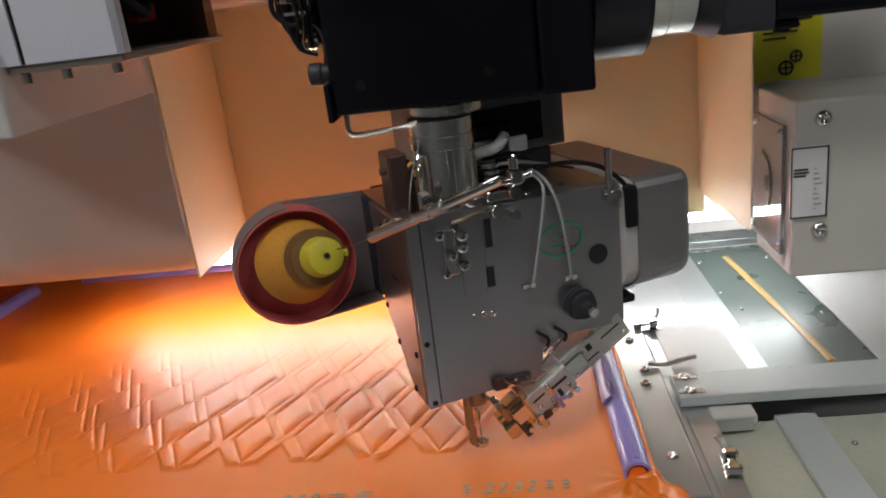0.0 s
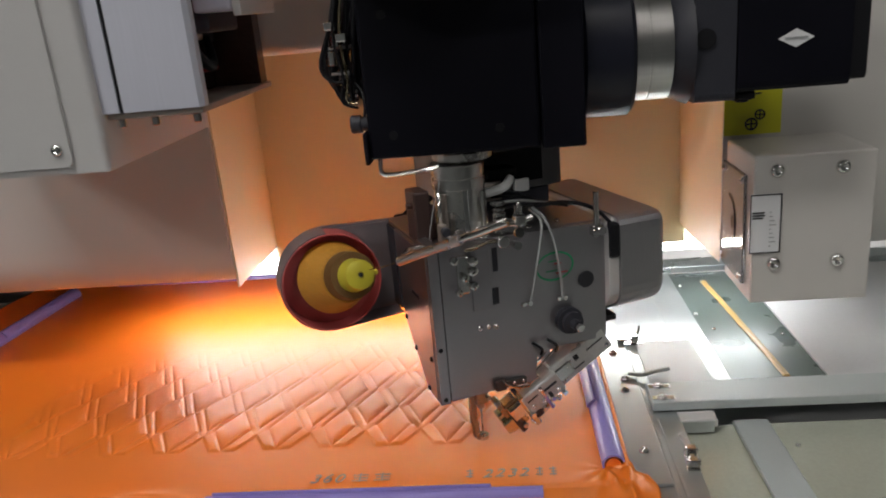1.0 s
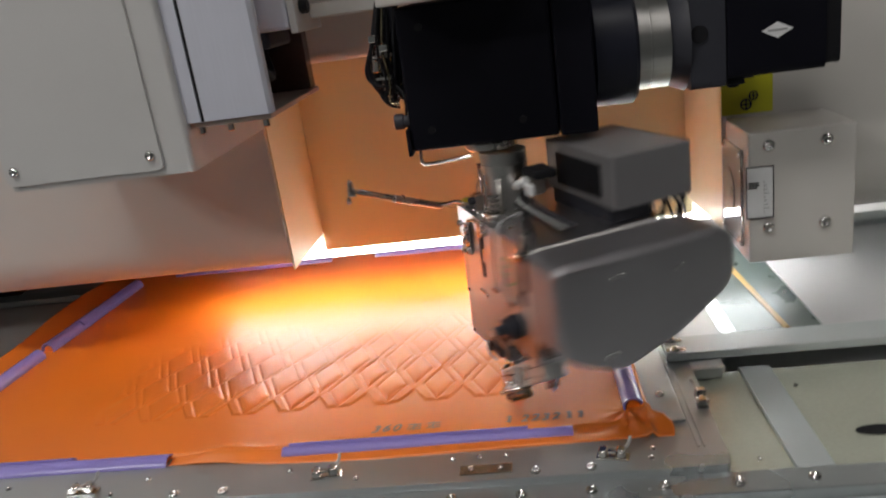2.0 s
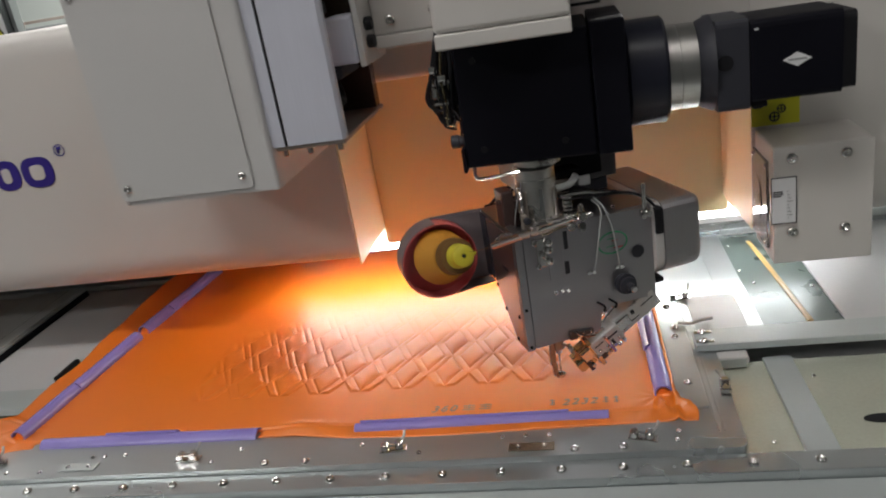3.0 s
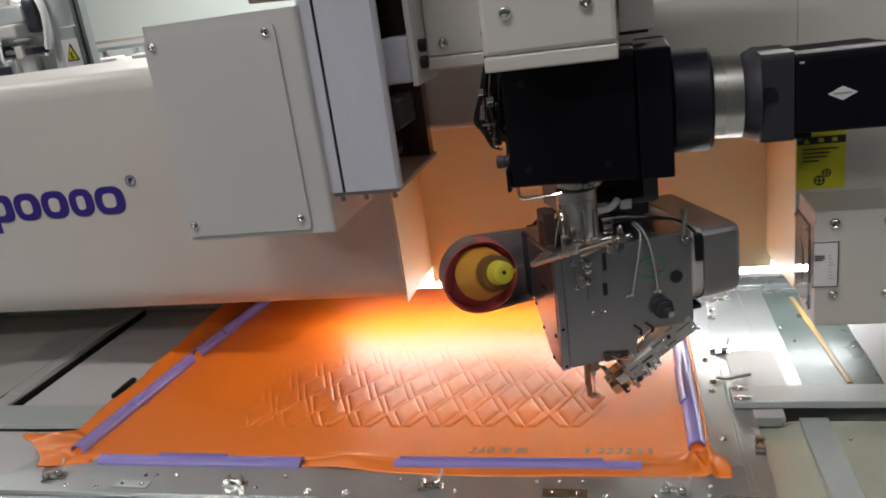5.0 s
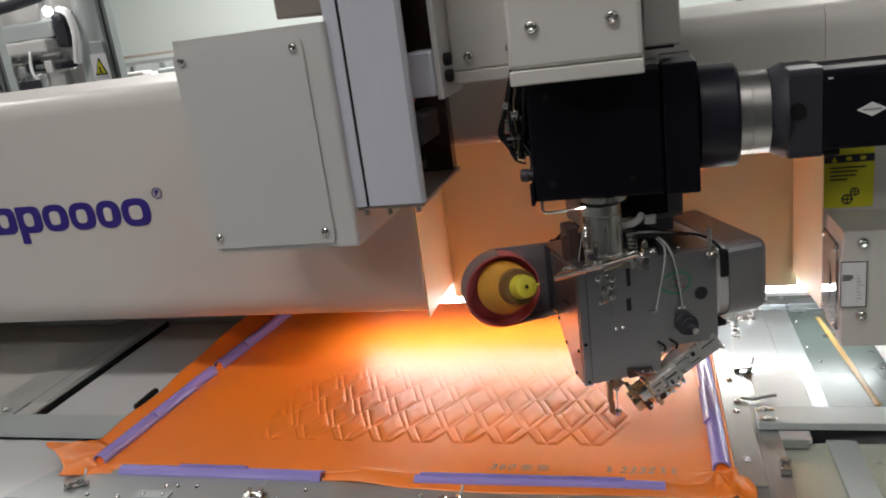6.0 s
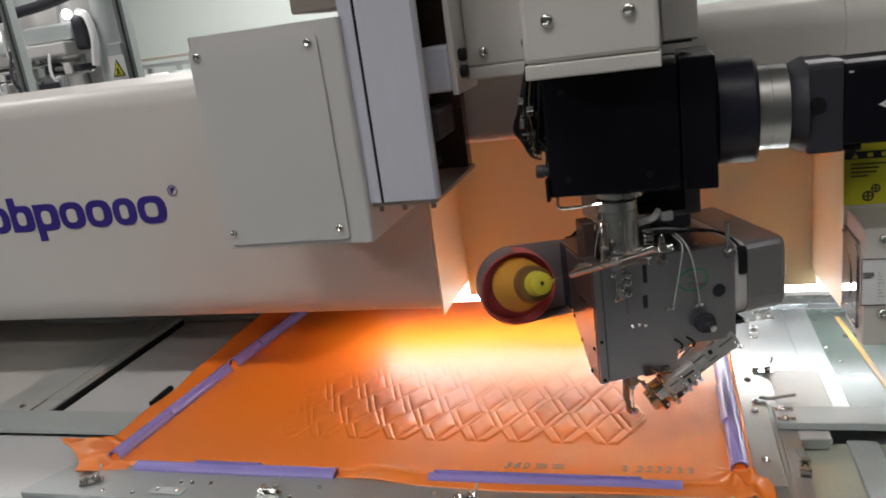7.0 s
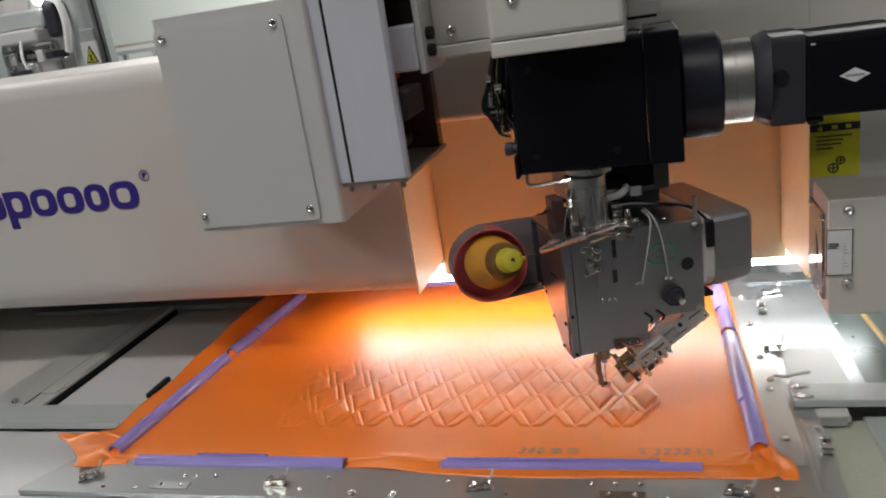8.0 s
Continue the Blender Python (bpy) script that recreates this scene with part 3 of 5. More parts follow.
def sewing_head(t):
    # body: top deep, lower corner cut away
    side = [(-0.019, 0.941), (0.03, 0.941), (0.055, 0.962), (0.088, 0.975), (0.088, 1.036), (-0.019, 1.036)]
    bm = bmesh.new()
    prism(bm, rounded(side, [0.002, 0.004, 0.006, 0.004, 0.002, 0.002], 2), -0.0375, 0.102, "yz")
    part("body", bm, HEADSTEEL, t)
    low = [(-0.019, 0.9165), (0.004, 0.9165), (0.0295, 0.9405), (-0.019, 0.9405)]
    bm = bmesh.new()
    prism(bm, low, -0.0375, 0.040, "yz")
    part("lower_body", bm, HEADSTEEL, t)
    # front cover in two plates with a seam
    bm = bmesh.new()
    prism(bm, rounded([(-0.031, 0.917), (0.039, 0.917), (0.041, 0.936), (0.060, 0.941), (0.102, 0.939), (0.102, 1.034), (-0.031, 1.040)], [0.001, 0.002, 0.002, 0.004, 0.003, 0.003, 0.002], 3), -0.0222, -0.0193, "xz")
    fp = part("front_plate", bm, HEADSTEEL, t)
    bm = bmesh.new()
    prism(bm, [(-0.0395, 0.916), (-0.0318, 0.916), (-0.0318, 1.0405), (-0.0395, 1.0405)], -0.0222, 0.0, "xz")
    part("edge_plate", bm, HEADSTEEL, t)
    solid("seam", INK, fp, (-0.0316, -0.0311, -0.0205, -0.0195, 0.918, 1.03))
    # side plate facing the cone
    bm = bmesh.new()
    prism(bm, [(-0.018, 0.918), (0.003, 0.918), (0.028, 0.942), (0.050, 0.962), (0.058, 1.034), (-0.018, 1.034)], -0.0402, -0.0378, "yz")
    sp = part("side_plate", bm, HEADSTEEL, t)
    for v, z in ((0.0, 0.921), (0.026, 0.944), (-0.012, 0.95), (0.045, 0.964)):
        screw(sp, (-0.0402, v, z), (-1, 0, 0), 0.0022, DARK)
    solid("side_slot", INK, sp, (-0.0405, -0.0401, 0.005, 0.022, 0.992, 0.9945))
    # motor cover with its pale band
    cov = rounded([(-0.030, 1.037), (-0.030, 0.968), (-0.006, 0.955), (0.022, 0.9440), (0.074, 0.962), (0.121, 0.990), (0.121, 1.03), (0.108, 1.037)], [0.012, 0.012, 0.006, 0.012, 0.01, 0.014, 0.008, 0.008], 4)
    inner = [(v * 0.97 + 0.001, 0.9955 + (z - 0.9955) * 0.97) for v, z in cov]
    bm = bmesh.new()
    prism(bm, inner, 0.1022, 0.1112, "yz")
    part("cover_band", bm, PANELWHITE, t, "pale band between body and motor cover")
    bm = bmesh.new()
    vs = prism(bm, cov, 0.1114, 0.1525, "yz")
    rim = [e for e in bm.edges if all(abs(v.co.x - 0.1525) < 1e-5 for v in e.verts)]
    bmesh.ops.bevel(bm, geom=rim, offset=0.007, segments=5, affect="EDGES", profile=0.5)
    mc = part("motor_cover", bm, COVERSTEEL, t)
    for v, z in ((0.02, 1.02), (0.07, 1.015), (0.012, 0.962)):
        screw(mc, (0.1526, v, z), (1, 0, 0), 0.0024)
    solid("cover_gap", DARK, t, (0.1024, 0.1110, -0.0312, -0.018, 1.006, 1.0335), 0.002)
    solid("cover_stop", DARK, t, (0.1035, 0.113, -0.02, 0.0, 0.9505, 0.9555), 0.001)
    # cable behind the front plate to the cover
    hose("black_cable", DARK, t, [(0.055, 0.0, 1.049), (0.075, -0.010, 1.051), (0.095, -0.016, 1.045), (0.1065, -0.0245, 1.032), (0.108, -0.025, 1.018)], 0.0015)
    # box with two fans behind
    solid("box_spacer", SLATE, t, (0.004, 0.095, 0.052, 0.088, 1.0362, 1.0497), 0.001)
    bx = solid("fan_box", FANBOX, t, (0.000, 0.106, 0.050, 0.118, 1.050, 1.0915), 0.0015)
    solid("opening", DARK, bx, (0.020, 0.088, 0.0485, 0.0498, 1.057, 1.083))
    for u in (0.028, 0.074):
        bm = bmesh.new()
        lathe(bm, (u, 0.1181, 1.062), (0, 1, 0), [(0.009, 0), (0.009, 0.010), (0.006, 0.012), (0.003, 0.004)], 20)
        part("fan", bm, DARK, bx)
    solid("fan_seam", INK, bx, (0.1002, 0.1008, 0.06, 0.10, 1.0498, 1.0512))
    # back: dark works, hoses and a blue plug
    solid("back_cavity", DARK, t, (-0.03, 0.095, 0.0885, 0.094, 0.972, 1.036), 0.002)
    for k in range(5):
        u = -0.02 + 0.012 * k
        hose("back_hose", DARK, t, [(u + 0.03, 0.105, 1.05), (u, 0.118 - 0.002 * k, 1.02), (u - 0.012, 0.105, 0.98), (u * 0.5, 0.05, 0.945)], 0.0016)
    solid("blue_plug", BLUEM, t, (0.0, 0.024, 0.055, 0.082, 0.940, 0.958), 0.003)
    solid("solenoid", DARK, t, (0.052, 0.084, 0.066, 0.090, 0.936, 0.974), 0.004)
    for k in range(3):
        hose("back_loop", DARK, t, [(0.07 - 0.02 * k, 0.112, 1.052), (0.065 - 0.02 * k, 0.134, 1.048 - 0.004 * k), (0.055 - 0.02 * k, 0.146, 1.026), (0.05 - 0.02 * k, 0.132, 1.002), (0.045 - 0.015 * k, 0.100, 0.996)], 0.0026 - 0.0005 * k)
    for k in range(6):
        u = 0.062 - 0.011 * k
        hose("back_wire", DARK if k % 4 else WIREM, t, [(u + 0.02, 0.112, 1.049), (u + 0.022, 0.127 + 0.003 * (k % 2), 1.030), (u + 0.022, 0.124 + 0.004 * (k % 3), 0.995), (0.06 + 0.004 * k, 0.106, 0.962), (0.058 + 0.004 * k, 0.0905, 0.945)], 0.0010, seg=6)
    solid("blue_coupling", BLUEM, t, (0.060, 0.082, 0.100, 0.114, 0.958, 0.970), 0.003)
    # slewing post
    bm = bmesh.new()
    lathe(bm, (0, 0.010, 1.036), (0, 0, 1), [(0.0225, 0), (0.0225, 0.005), (0.0182, 0.0055), (0.0182, 0.036), (0.0196, 0.0365), (0.0196, 0.0440), (0.0188, 0.0444), (0.0188, 0.0456), (0.0196, 0.046), (0.0196, 0.054)], 40)
    post = part("slewing_post", bm, STEEL, t)
    # strips on the post; the narrow chrome one imitates its bright vertical highlight
    for k, (a, w, z1) in enumerate(((205, 0.0085, 1.070), (262, 0.0045, 1.073), (318, 0.0065, 1.069), (95, 0.008, 1.07))):
        m = Matrix.Translation((0, 0.010, 0)) @ Matrix.Rotation(math.radians(a), 4, "Z")
        bm = bmesh.new()
        box(bm, 0.0160, 0.0200, -w / 2, w / 2, 1.0413, z1, 0.0008, 2, m)
        part("post_strip", bm, (TAUPE, CHROME, STEEL, TAUPE)[k], post)
    rod("post_pin", CHROME, post, (-0.021, -0.004, 1.0426), (0, 0, 1), 0.0018, 0.030, 10)
    for a in range(0, 360, 45):
        c, q = math.cos(math.radians(a + 12)), math.sin(math.radians(a + 12))
        rod("post_bolt", CHROME, post, (0.0206 * c, 0.010 + 0.0206 * q, 1.0413), (0, 0, 1), 0.0014, 0.0025, 8)
    # dark block with wires beside the post
    tb = solid("top_block", RUSTY, t, (-0.0385, -0.0265, 0.0, 0.022, 1.0365, 1.074), 0.0015)
    solid("block_step", RUSTY, tb, (-0.0262, -0.022, 0.004, 0.020, 1.0365, 1.062), 0.001)
    rod("red_plug", RUSTY, tb, (-0.0386, 0.006, 1.064), (-1, 0, 0), 0.0024, 0.004, 12)
    hose("loop_wire", WIREM, t, [(-0.030, -0.002, 1.0385), (-0.029, -0.006, 1.052), (-0.025, -0.004, 1.064), (-0.020, -0.002, 1.074), (-0.018, 0.0, 1.080)], 0.0005, seg=6)
    solid("top_bracket", TAUPE, t, (-0.0245, -0.0185, -0.012, -0.004, 1.0365, 1.050), 0.001)
    rod("bracket_knob", SLATE, t, (-0.0215, -0.012, 1.046), (0, -1, 0), 0.0034, 0.005, 14, 0.0006)
    for u, v, z in ((-0.026, -0.012, 1.0365), (-0.012, -0.0135, 1.0365), (0.006, -0.0145, 1.0365), (0.031, -0.012, 1.0365), (0.045, -0.010, 1.0365), (0.070, -0.008, 1.0365)):
        screw(t, (u, v, z), (0, 0, 1), 0.0026)
    # clutter on the far side of the post
    solid("valve_block", TAUPE, t, (0.021, 0.036, 0.012, 0.030, 1.055, 1.070), 0.002)
    solid("valve_cap", DARK, t, (0.024, 0.050, 0.014, 0.034, 1.0708, 1.078), 0.002)
    solid("wire_clip", WHITE, t, (0.043, 0.056, 0.006, 0.010, 1.060, 1.070), 0.0015)
    for k in range(4):
        hose("top_wire", (DARK, WIREM, DARK, SLATE)[k], t, [(0.024, 0.006 + 0.004 * k, 1.050 + 0.004 * k), (0.045, -0.002 + 0.003 * k, 1.052 + 0.003 * k), (0.066, 0.002 + 0.004 * k, 1.049), (0.090, 0.012 + 0.004 * k, 1.041)], 0.0010 + 0.0002 * (k % 2), seg=6)
    for k in range(4):
        rod("spring_coil", CHROME, t, (0.0215, -0.012, 1.046 + 0.004 * k), (0, 0.1, 1), 0.005, 0.0022, 14, 0.0004)
    solid("spring_seat", CHROME, t, (0.014, 0.030, -0.020, -0.006, 1.0385, 1.045), 0.001)
    # white air line from the post
    hose("air_line", WHITE, t, [(0.02, 0.012, 1.062), (0.033, 0.005, 1.066), (0.042, 0.010, 1.071)], 0.0036)
    # thread guide arm, reaching out before the head
    tip, hub = Vector((-0.062, -0.030, 1.0365)), Vector((-0.012, -0.120, 1.079))
    ad = (hub - tip).normalized()
    arm = hose("guide_arm", CHROME, t, [(-0.036, -0.012, 1.0365), (-0.050, -0.018, 1.040), tip + ad * 0.012, hub], 0.0018, seg=10)
    rod("arm_sleeve", STEEL, arm, tip, ad, 0.0033, 0.062, 16, 0.0004)
    rod("second_rod", CHROME, arm, tip + ad * 0.062 + Vector((0, 0, 0.0022)), ad, 0.0011, 0.040, 10)
    bm = bmesh.new()
    box(bm, hub.x - 0.0032, hub.x + 0.0032, hub.y - 0.003, hub.y + 0.003, hub.z - 0.004, hub.z + 0.003, 0.001)
    part("arm_hub", bm, CHROME, arm)
    rod("hub_pin", CHROME, arm, hub + Vector((0, 0, 0.0031)), (0, 0, 1), 0.0012, 0.007, 10)
    for k in range(4):
        rod("hub_spring", CHROME, arm, hub + Vector((-0.0005, 0, 0.0034 + 0.0013 * k)), (0.1, 0, 1), 0.0024, 0.0007, 12)
    rod("hub_screw", CHROME, arm, hub + Vector((0.0033, 0, -0.001)), (1, 0, 0.2), 0.0018, 0.005, 12)
    rod("hub_screw", CHROME, arm, hub + Vector((-0.0033, 0, -0.002)), (-1, 0, 0), 0.0016, 0.004, 12)
    rod("hub_cap", CHROME, arm, hub + Vector((-0.002, -0.002, -0.0075)), (0, -1, 0.2), 0.0030, 0.0022, 16)
    bm = bmesh.new()
    p = tip + ad * 0.052
    box(bm, p.x - 0.0026, p.x + 0.0026, p.y - 0.0026, p.y + 0.0026, p.z - 0.003, p.z + 0.0042, 0.0008)
    part("arm_joint", bm, CHROME, arm)
    bm = bmesh.new()
    cyl(bm, (0.0175, -0.0224, 1.0345), (0, -1, 0), 0.0046, 0.005, 18, None, 0.0006)
    cyl(bm, (0.027, -0.0224, 1.031), (0, -1, 0), 0.003, 0.008, 14)
    part("guide_screw", bm, CHROME, t)
    hose("bent_lever", BRASS, t, [(0.012, -0.025, 1.036), (0.004, -0.026, 1.0365), (-0.006, -0.026, 1.034), (-0.012, -0.024, 1.033)], 0.0013)
    hose("thread", THREADB, t, [(-0.062, -0.030, 1.0365), (-0.070, -0.015, 1.030), (-0.079, 0.008, 1.022)], 0.0003, seg=4)
    # thread take-up cluster
    cl = solid("take_up_plate", CHROME, t, (-0.0195, -0.0105, -0.0262, -0.0224, 1.001, 1.030), 0.0012)
    for du, z, r in ((-0.022, 1.0285, 0.0030), (-0.008, 1.0255, 0.0034), (-0.0085, 1.0185, 0.0034), (-0.0085, 1.007, 0.0032), (-0.020, 1.004, 0.0026), (-0.015, 1.0145, 0.0028)):
        bm = bmesh.new()
        lathe(bm, (du, -0.0263, z), (0, -1, 0), [(r, 0), (r, 0.0035), (r * 0.55, 0.004), (r * 0.5, 0.002), (0.0001, 0.002)], 14)
        part("take_up_screw", bm, CHROME, cl)
    solid("slot_plate", HEADSTEEL, t, (-0.0085, 0.0072, -0.0236, -0.0224, 0.985, 1.033), 0.0006)
    solid("slot", INK, fp, (0.0092, 0.0132, -0.0228, -0.0224, 1.0125, 1.0305), 0.0)
    solid("slot", INK, fp, (0.0078, 0.0125, -0.0228, -0.0224, 0.987, 1.000), 0.0)
    # small screws on the face
    for u, z in ((-0.004, 0.9705), (0.003, 0.9705), (0.009, 0.969)):
        screw(fp, (u, -0.0222, z), (0, -1, 0), 0.0022)
    screw(fp, (-0.0355, -0.0222, 0.9195), (0, -1, 0), 0.0018, DARK)
    screw(fp, (-0.0360, -0.0222, 0.960), (0, -1, 0), 0.0018, DARK)
    rod("face_plug", INK, fp, (0.0852, -0.0223, 0.9912), (0, -1, 0), 0.0066, 0.0008, 24)
    # round maker's emblem as a plain green ring
    em = bmesh.new()
    for k in range(40):
        a0, a1 = 2 * math.pi * k / 40, 2 * math.pi * (k + 1) / 40
        em.faces.new([em.verts.new((0.0592 + ru * math.cos(a), -0.0228, 1.0068 + rz * math.sin(a))) for ru, rz, a in ((0.0158, 0.0115, a0), (0.0158, 0.0115, a1), (0.0143, 0.010, a1), (0.0143, 0.010, a0))])
    ring = part("emblem", em, GREEN, fp, "green oval emblem")
    for k, (u, w, z, mm) in enumerate(((0.0585, 0.006, 1.008, REDP), (0.052, 0.009, 1.003, GREEN), (0.060, 0.010, 1.0005, REDP), (0.054, 0.008, 1.0105, GREEN))):
        solid("emblem_print", mm, ring, (u, u + w, -0.0227, -0.0224, z, z + 0.0008))
    # two grey cables down the face
    hose("face_cable", WIREM, t, [(0.050, -0.004, 1.048), (0.0500, -0.021, 1.044), (0.0465, -0.0268, 1.030), (0.0400, -0.026, 0.998), (0.0372, -0.0250, 0.984)], 0.0010)
    hose("face_cable", WIREM, t, [(0.053, -0.003, 1.049), (0.0530, -0.021, 1.045), (0.0575, -0.0268, 1.028), (0.0622, -0.026, 0.998), (0.0640, -0.0250, 0.980)], 0.0010)
    for u, z in ((0.0335, 0.9825), (0.063, 0.981)):
        bm = bmesh.new()
        box(bm, u - 0.004, u + 0.005, -0.0246, -0.0224, z - 0.0016, z + 0.0016, 0.0008)
        cyl(bm, (u + 0.0026, -0.0246, z), (0, -1, 0), 0.0018, 0.0014, 12)
        cyl(bm, (u - 0.0026, -0.0246, z), (0, -1, 0), 0.0014, 0.0012, 12)
        part("cable_clamp", bm, CHROME, t)
    # pin at the upper corner
    rod("thread_pin", CHROME, t, (0.0945, -0.0245, 1.031), (0, 0, 1), 0.0022, 0.028, 12, 0.0005)
    bm = bmesh.new()
    box(bm, 0.089, 0.0985, -0.0275, -0.0224, 1.026, 1.033, 0.001)
    cyl(bm, (0.0965, -0.0275, 1.0295), (0, -1, 0), 0.0034, 0.003, 14)
    cyl(bm, (0.0905, -0.0275, 1.0285), (0, -1, 0), 0.0028, 0.004, 14)
    part("pin_clamp", bm, CHROME, t)
    # tension knob
    bm = bmesh.new()
    lathe(bm, (0.0675, -0.0223, 0.9625), (0, -1, 0), [(0.010, 0), (0.010, 0.0025), (0.0065, 0.003), (0.0105, 0.0045), (0.0105, 0.006), (0.0065, 0.0066), (0.0085, 0.008), (0.0085, 0.011), (0.004, 0.012), (0.004, 0.019), (0.0015, 0.0195)], 24)
    part("tension_knob", bm, SLATE, t)
    rod("knob_tip", CHROME, t, (0.0675, -0.0419, 0.9625), (0, -1, 0), 0.0032, 0.003, 16, 0.0005)
    # hooks under the plate
    for u in (0.0425, 0.055):
        hose("hook", DARK, t, [(u - 0.006, -0.024, 0.950), (u, -0.028, 0.945), (u + 0.001, -0.024, 0.9385)], 0.0012)
    # small spring, and dark pieces for the shade mirrored at the face's lower corner
    wk = solid("corner_shade_piece", RUSTY, t, (0.004, 0.0125, -0.0270, -0.0224, 0.9175, 0.9255), 0.0012)
    solid("shade_step", DARKSTEEL, wk, (0.0130, 0.030, -0.0255, -0.0224, 0.9180, 0.9235), 0.001)
    hose("plate_spring", CHROME, wk, [(0.008, -0.0265, 0.9270), (0.012, -0.0295, 0.923), (0.020, -0.0305, 0.9195), (0.030, -0.0290, 0.9175)], 0.0008, seg=6)
    for u, z in ((0.0190, 0.9215), (0.0270, 0.9210)):
        screw(wk, (u, -0.0255, z), (0, -1, 0), 0.0013)
    solid("reflector", ANOD, t, (0.049, 0.060, -0.008, 0.004, 0.9265, 0.9385), 0.0015)
    # cutter unit, slanting down towards the needle
    d = Vector((-0.078, 0.004, -0.046)).normalized()
    m = Matrix.Translation((0.089, -0.012, 0.931)) @ d.to_track_quat("X", "Z").to_matrix().to_4x4() @ Matrix.Diagonal((1, -1.25, 1.35, 1))
    bm = bmesh.new()
    box(bm, -0.016, 0.036, -0.008, 0.008, -0.0075, 0.0075, 0.0012, 2, m)
    cu = part("cutter_body", bm, PALESTEEL, t)
    for h0, h1, k0, k1 in ((-0.012, 0.004, 0.0015, 0.0022), (0.010, 0.028, -0.0035, -0.0028), (0.012, 0.016, 0.001, 0.0045)):
        bm = bmesh.new()
        box(bm, h0, h1, -0.0084, -0.0079, k0, k1, 0.0, 1, m)
        part("body_slot", bm, INK, cu)
    for h, k in ((0.020, 0.003), (0.031, 0.0035), (0.031, -0.0045), (-0.012, -0.004)):
        screw(cu, m @ Vector((h, -0.008, k)), m.to_3x3() @ Vector((0, -1, 0)), 0.0018)
    bm = bmesh.new()
    box(bm, 0.0345, 0.069, -0.0125, 0.0060, -0.0068, 0.0068, 0.0012, 2, m)
    box(bm, 0.030, 0.0363, -0.0065, 0.0050, -0.0050, 0.0050, 0.001, 2, m)
    sl = part("cutter_slide", bm, PALESTEEL, cu)
    bm = bmesh.new()
    box(bm, 0.062, 0.084, -0.006, 0.006, -0.009, 0.006, 0.002, 2, m)
    box(bm, 0.072, 0.090, -0.003, 0.004, -0.014, -0.004, 0.001, 2, m)
    box(bm, 0.054, 0.064, -0.009, -0.002, -0.013, -0.002, 0.001, 2, m)
    part("cutter_blade", bm, GOLDM, cu)
    for h0, h1, k0, k1 in ((0.038, 0.052, 0.001, 0.0024), (0.046, 0.049, -0.005, -0.001), (0.056, 0.066, 0.0022, 0.0030)):
        bm = bmesh.new()
        box(bm, h0, h1, -0.0129, -0.0124, k0, k1, 0.0, 1, m)
        part("slide_slot", bm, INK, sl)
    for h, k in ((0.040, -0.0035), (0.055, -0.0035), (0.064, -0.002), (0.052, 0.0045)):
        screw(sl, m @ Vector((h, -0.0125, k)), m.to_3x3() @ Vector((0, -1, 0)), 0.0019)
    for k, (h0, h1, v0, v1, z0, z1, mm) in enumerate((
            (0.020, 0.052, -0.0095, -0.0078, -0.004, 0.005, CHROME), (0.046, 0.056, -0.0085, 0.006, 0.004, 0.010, CHROME), (0.056, 0.074, -0.011, -0.007, -0.006, 0.003, CHROME),
            (0.066, 0.071, -0.012, 0.004, -0.015, 0.008, GOLDM), (0.050, 0.054, -0.013, -0.006, -0.012, 0.004, CHROME), (0.076, 0.092, -0.008, -0.004, -0.010, -0.002, GOLDM), (0.070, 0.082, -0.0115, -0.0075, -0.004, 0.005, CHROME), (0.078, 0.083, -0.011, -0.006, -0.013, 0.001, RUSTY), (0.060, 0.066, -0.0125, -0.008, -0.011, -0.005, RUSTY), (0.086, 0.0915, -0.004, 0.004, -0.012, 0.003, GOLDM),
            (0.082, 0.087, -0.006, 0.006, -0.004, 0.010, BRASS), (0.060, 0.078, 0.004, 0.008, -0.004, 0.004, CHROME))):
        bm = bmesh.new()
        box(bm, h0, h1, v0, v1, z0, z1, 0.0008, 1, m)
        part("cutter_link", bm, mm, cu)
    for k in range(5):
        p = m @ Vector((0.038 + 0.010 * k, -0.0150, -0.0075 + 0.002 * (k % 2)))
        rod("cutter_bolt", CHROME, cu, p, m.to_3x3() @ Vector((0, 1, 0)), 0.0021, 0.006, 10, 0.0003)
    for h, k in ((0.044, -0.0095), (0.058, -0.0085), (0.070, -0.0105)):
        p = m @ Vector((h, -0.0105, k))
        screw(cu, p, m.to_3x3() @ Vector((0, -1, 0)), 0.0028)
    for h in (-0.010, 0.0):
        p = m @ Vector((h, 0, -0.0075))
        rod("cutter_pin", DARK, cu, p, m.to_3x3() @ Vector((0.2, 0, -1)), 0.0014, 0.006, 8)
    hose("cutter_tube", WHITE, t, [(0.075, -0.004, 0.922), (0.055, 0.010, 0.890), (0.040, 0.020, 0.884), (0.038, 0.026, 0.905), (0.03, 0.03, 0.93)], 0.0013)
    # guide rods between cutter and needle bar
    for k in range(3):
        hose("fine_rod", CHROME, t, [(0.052 + 0.006 * k, -0.012, 0.938 - 0.001 * k), (0.020 + 0.004 * k, -0.014, 0.914 - 0.003 * k)], 0.0009, seg=6)
    # needle bar, clamp, presser foot
    rod("needle_bar", STEEL, t, (0, 0, 0.93), (0, 0, -1), 0.0032, 0.037, 16)
    bm = bmesh.new()
    box(bm, -0.006, 0.005, -0.006, 0.006, 0.898, 0.9155, 0.0015)
    cyl(bm, (0.004, -0.004, 0.9045), (0, -1, 0), 0.0018, 0.006, 10)
    part("needle_clamp", bm, BRASS, t)
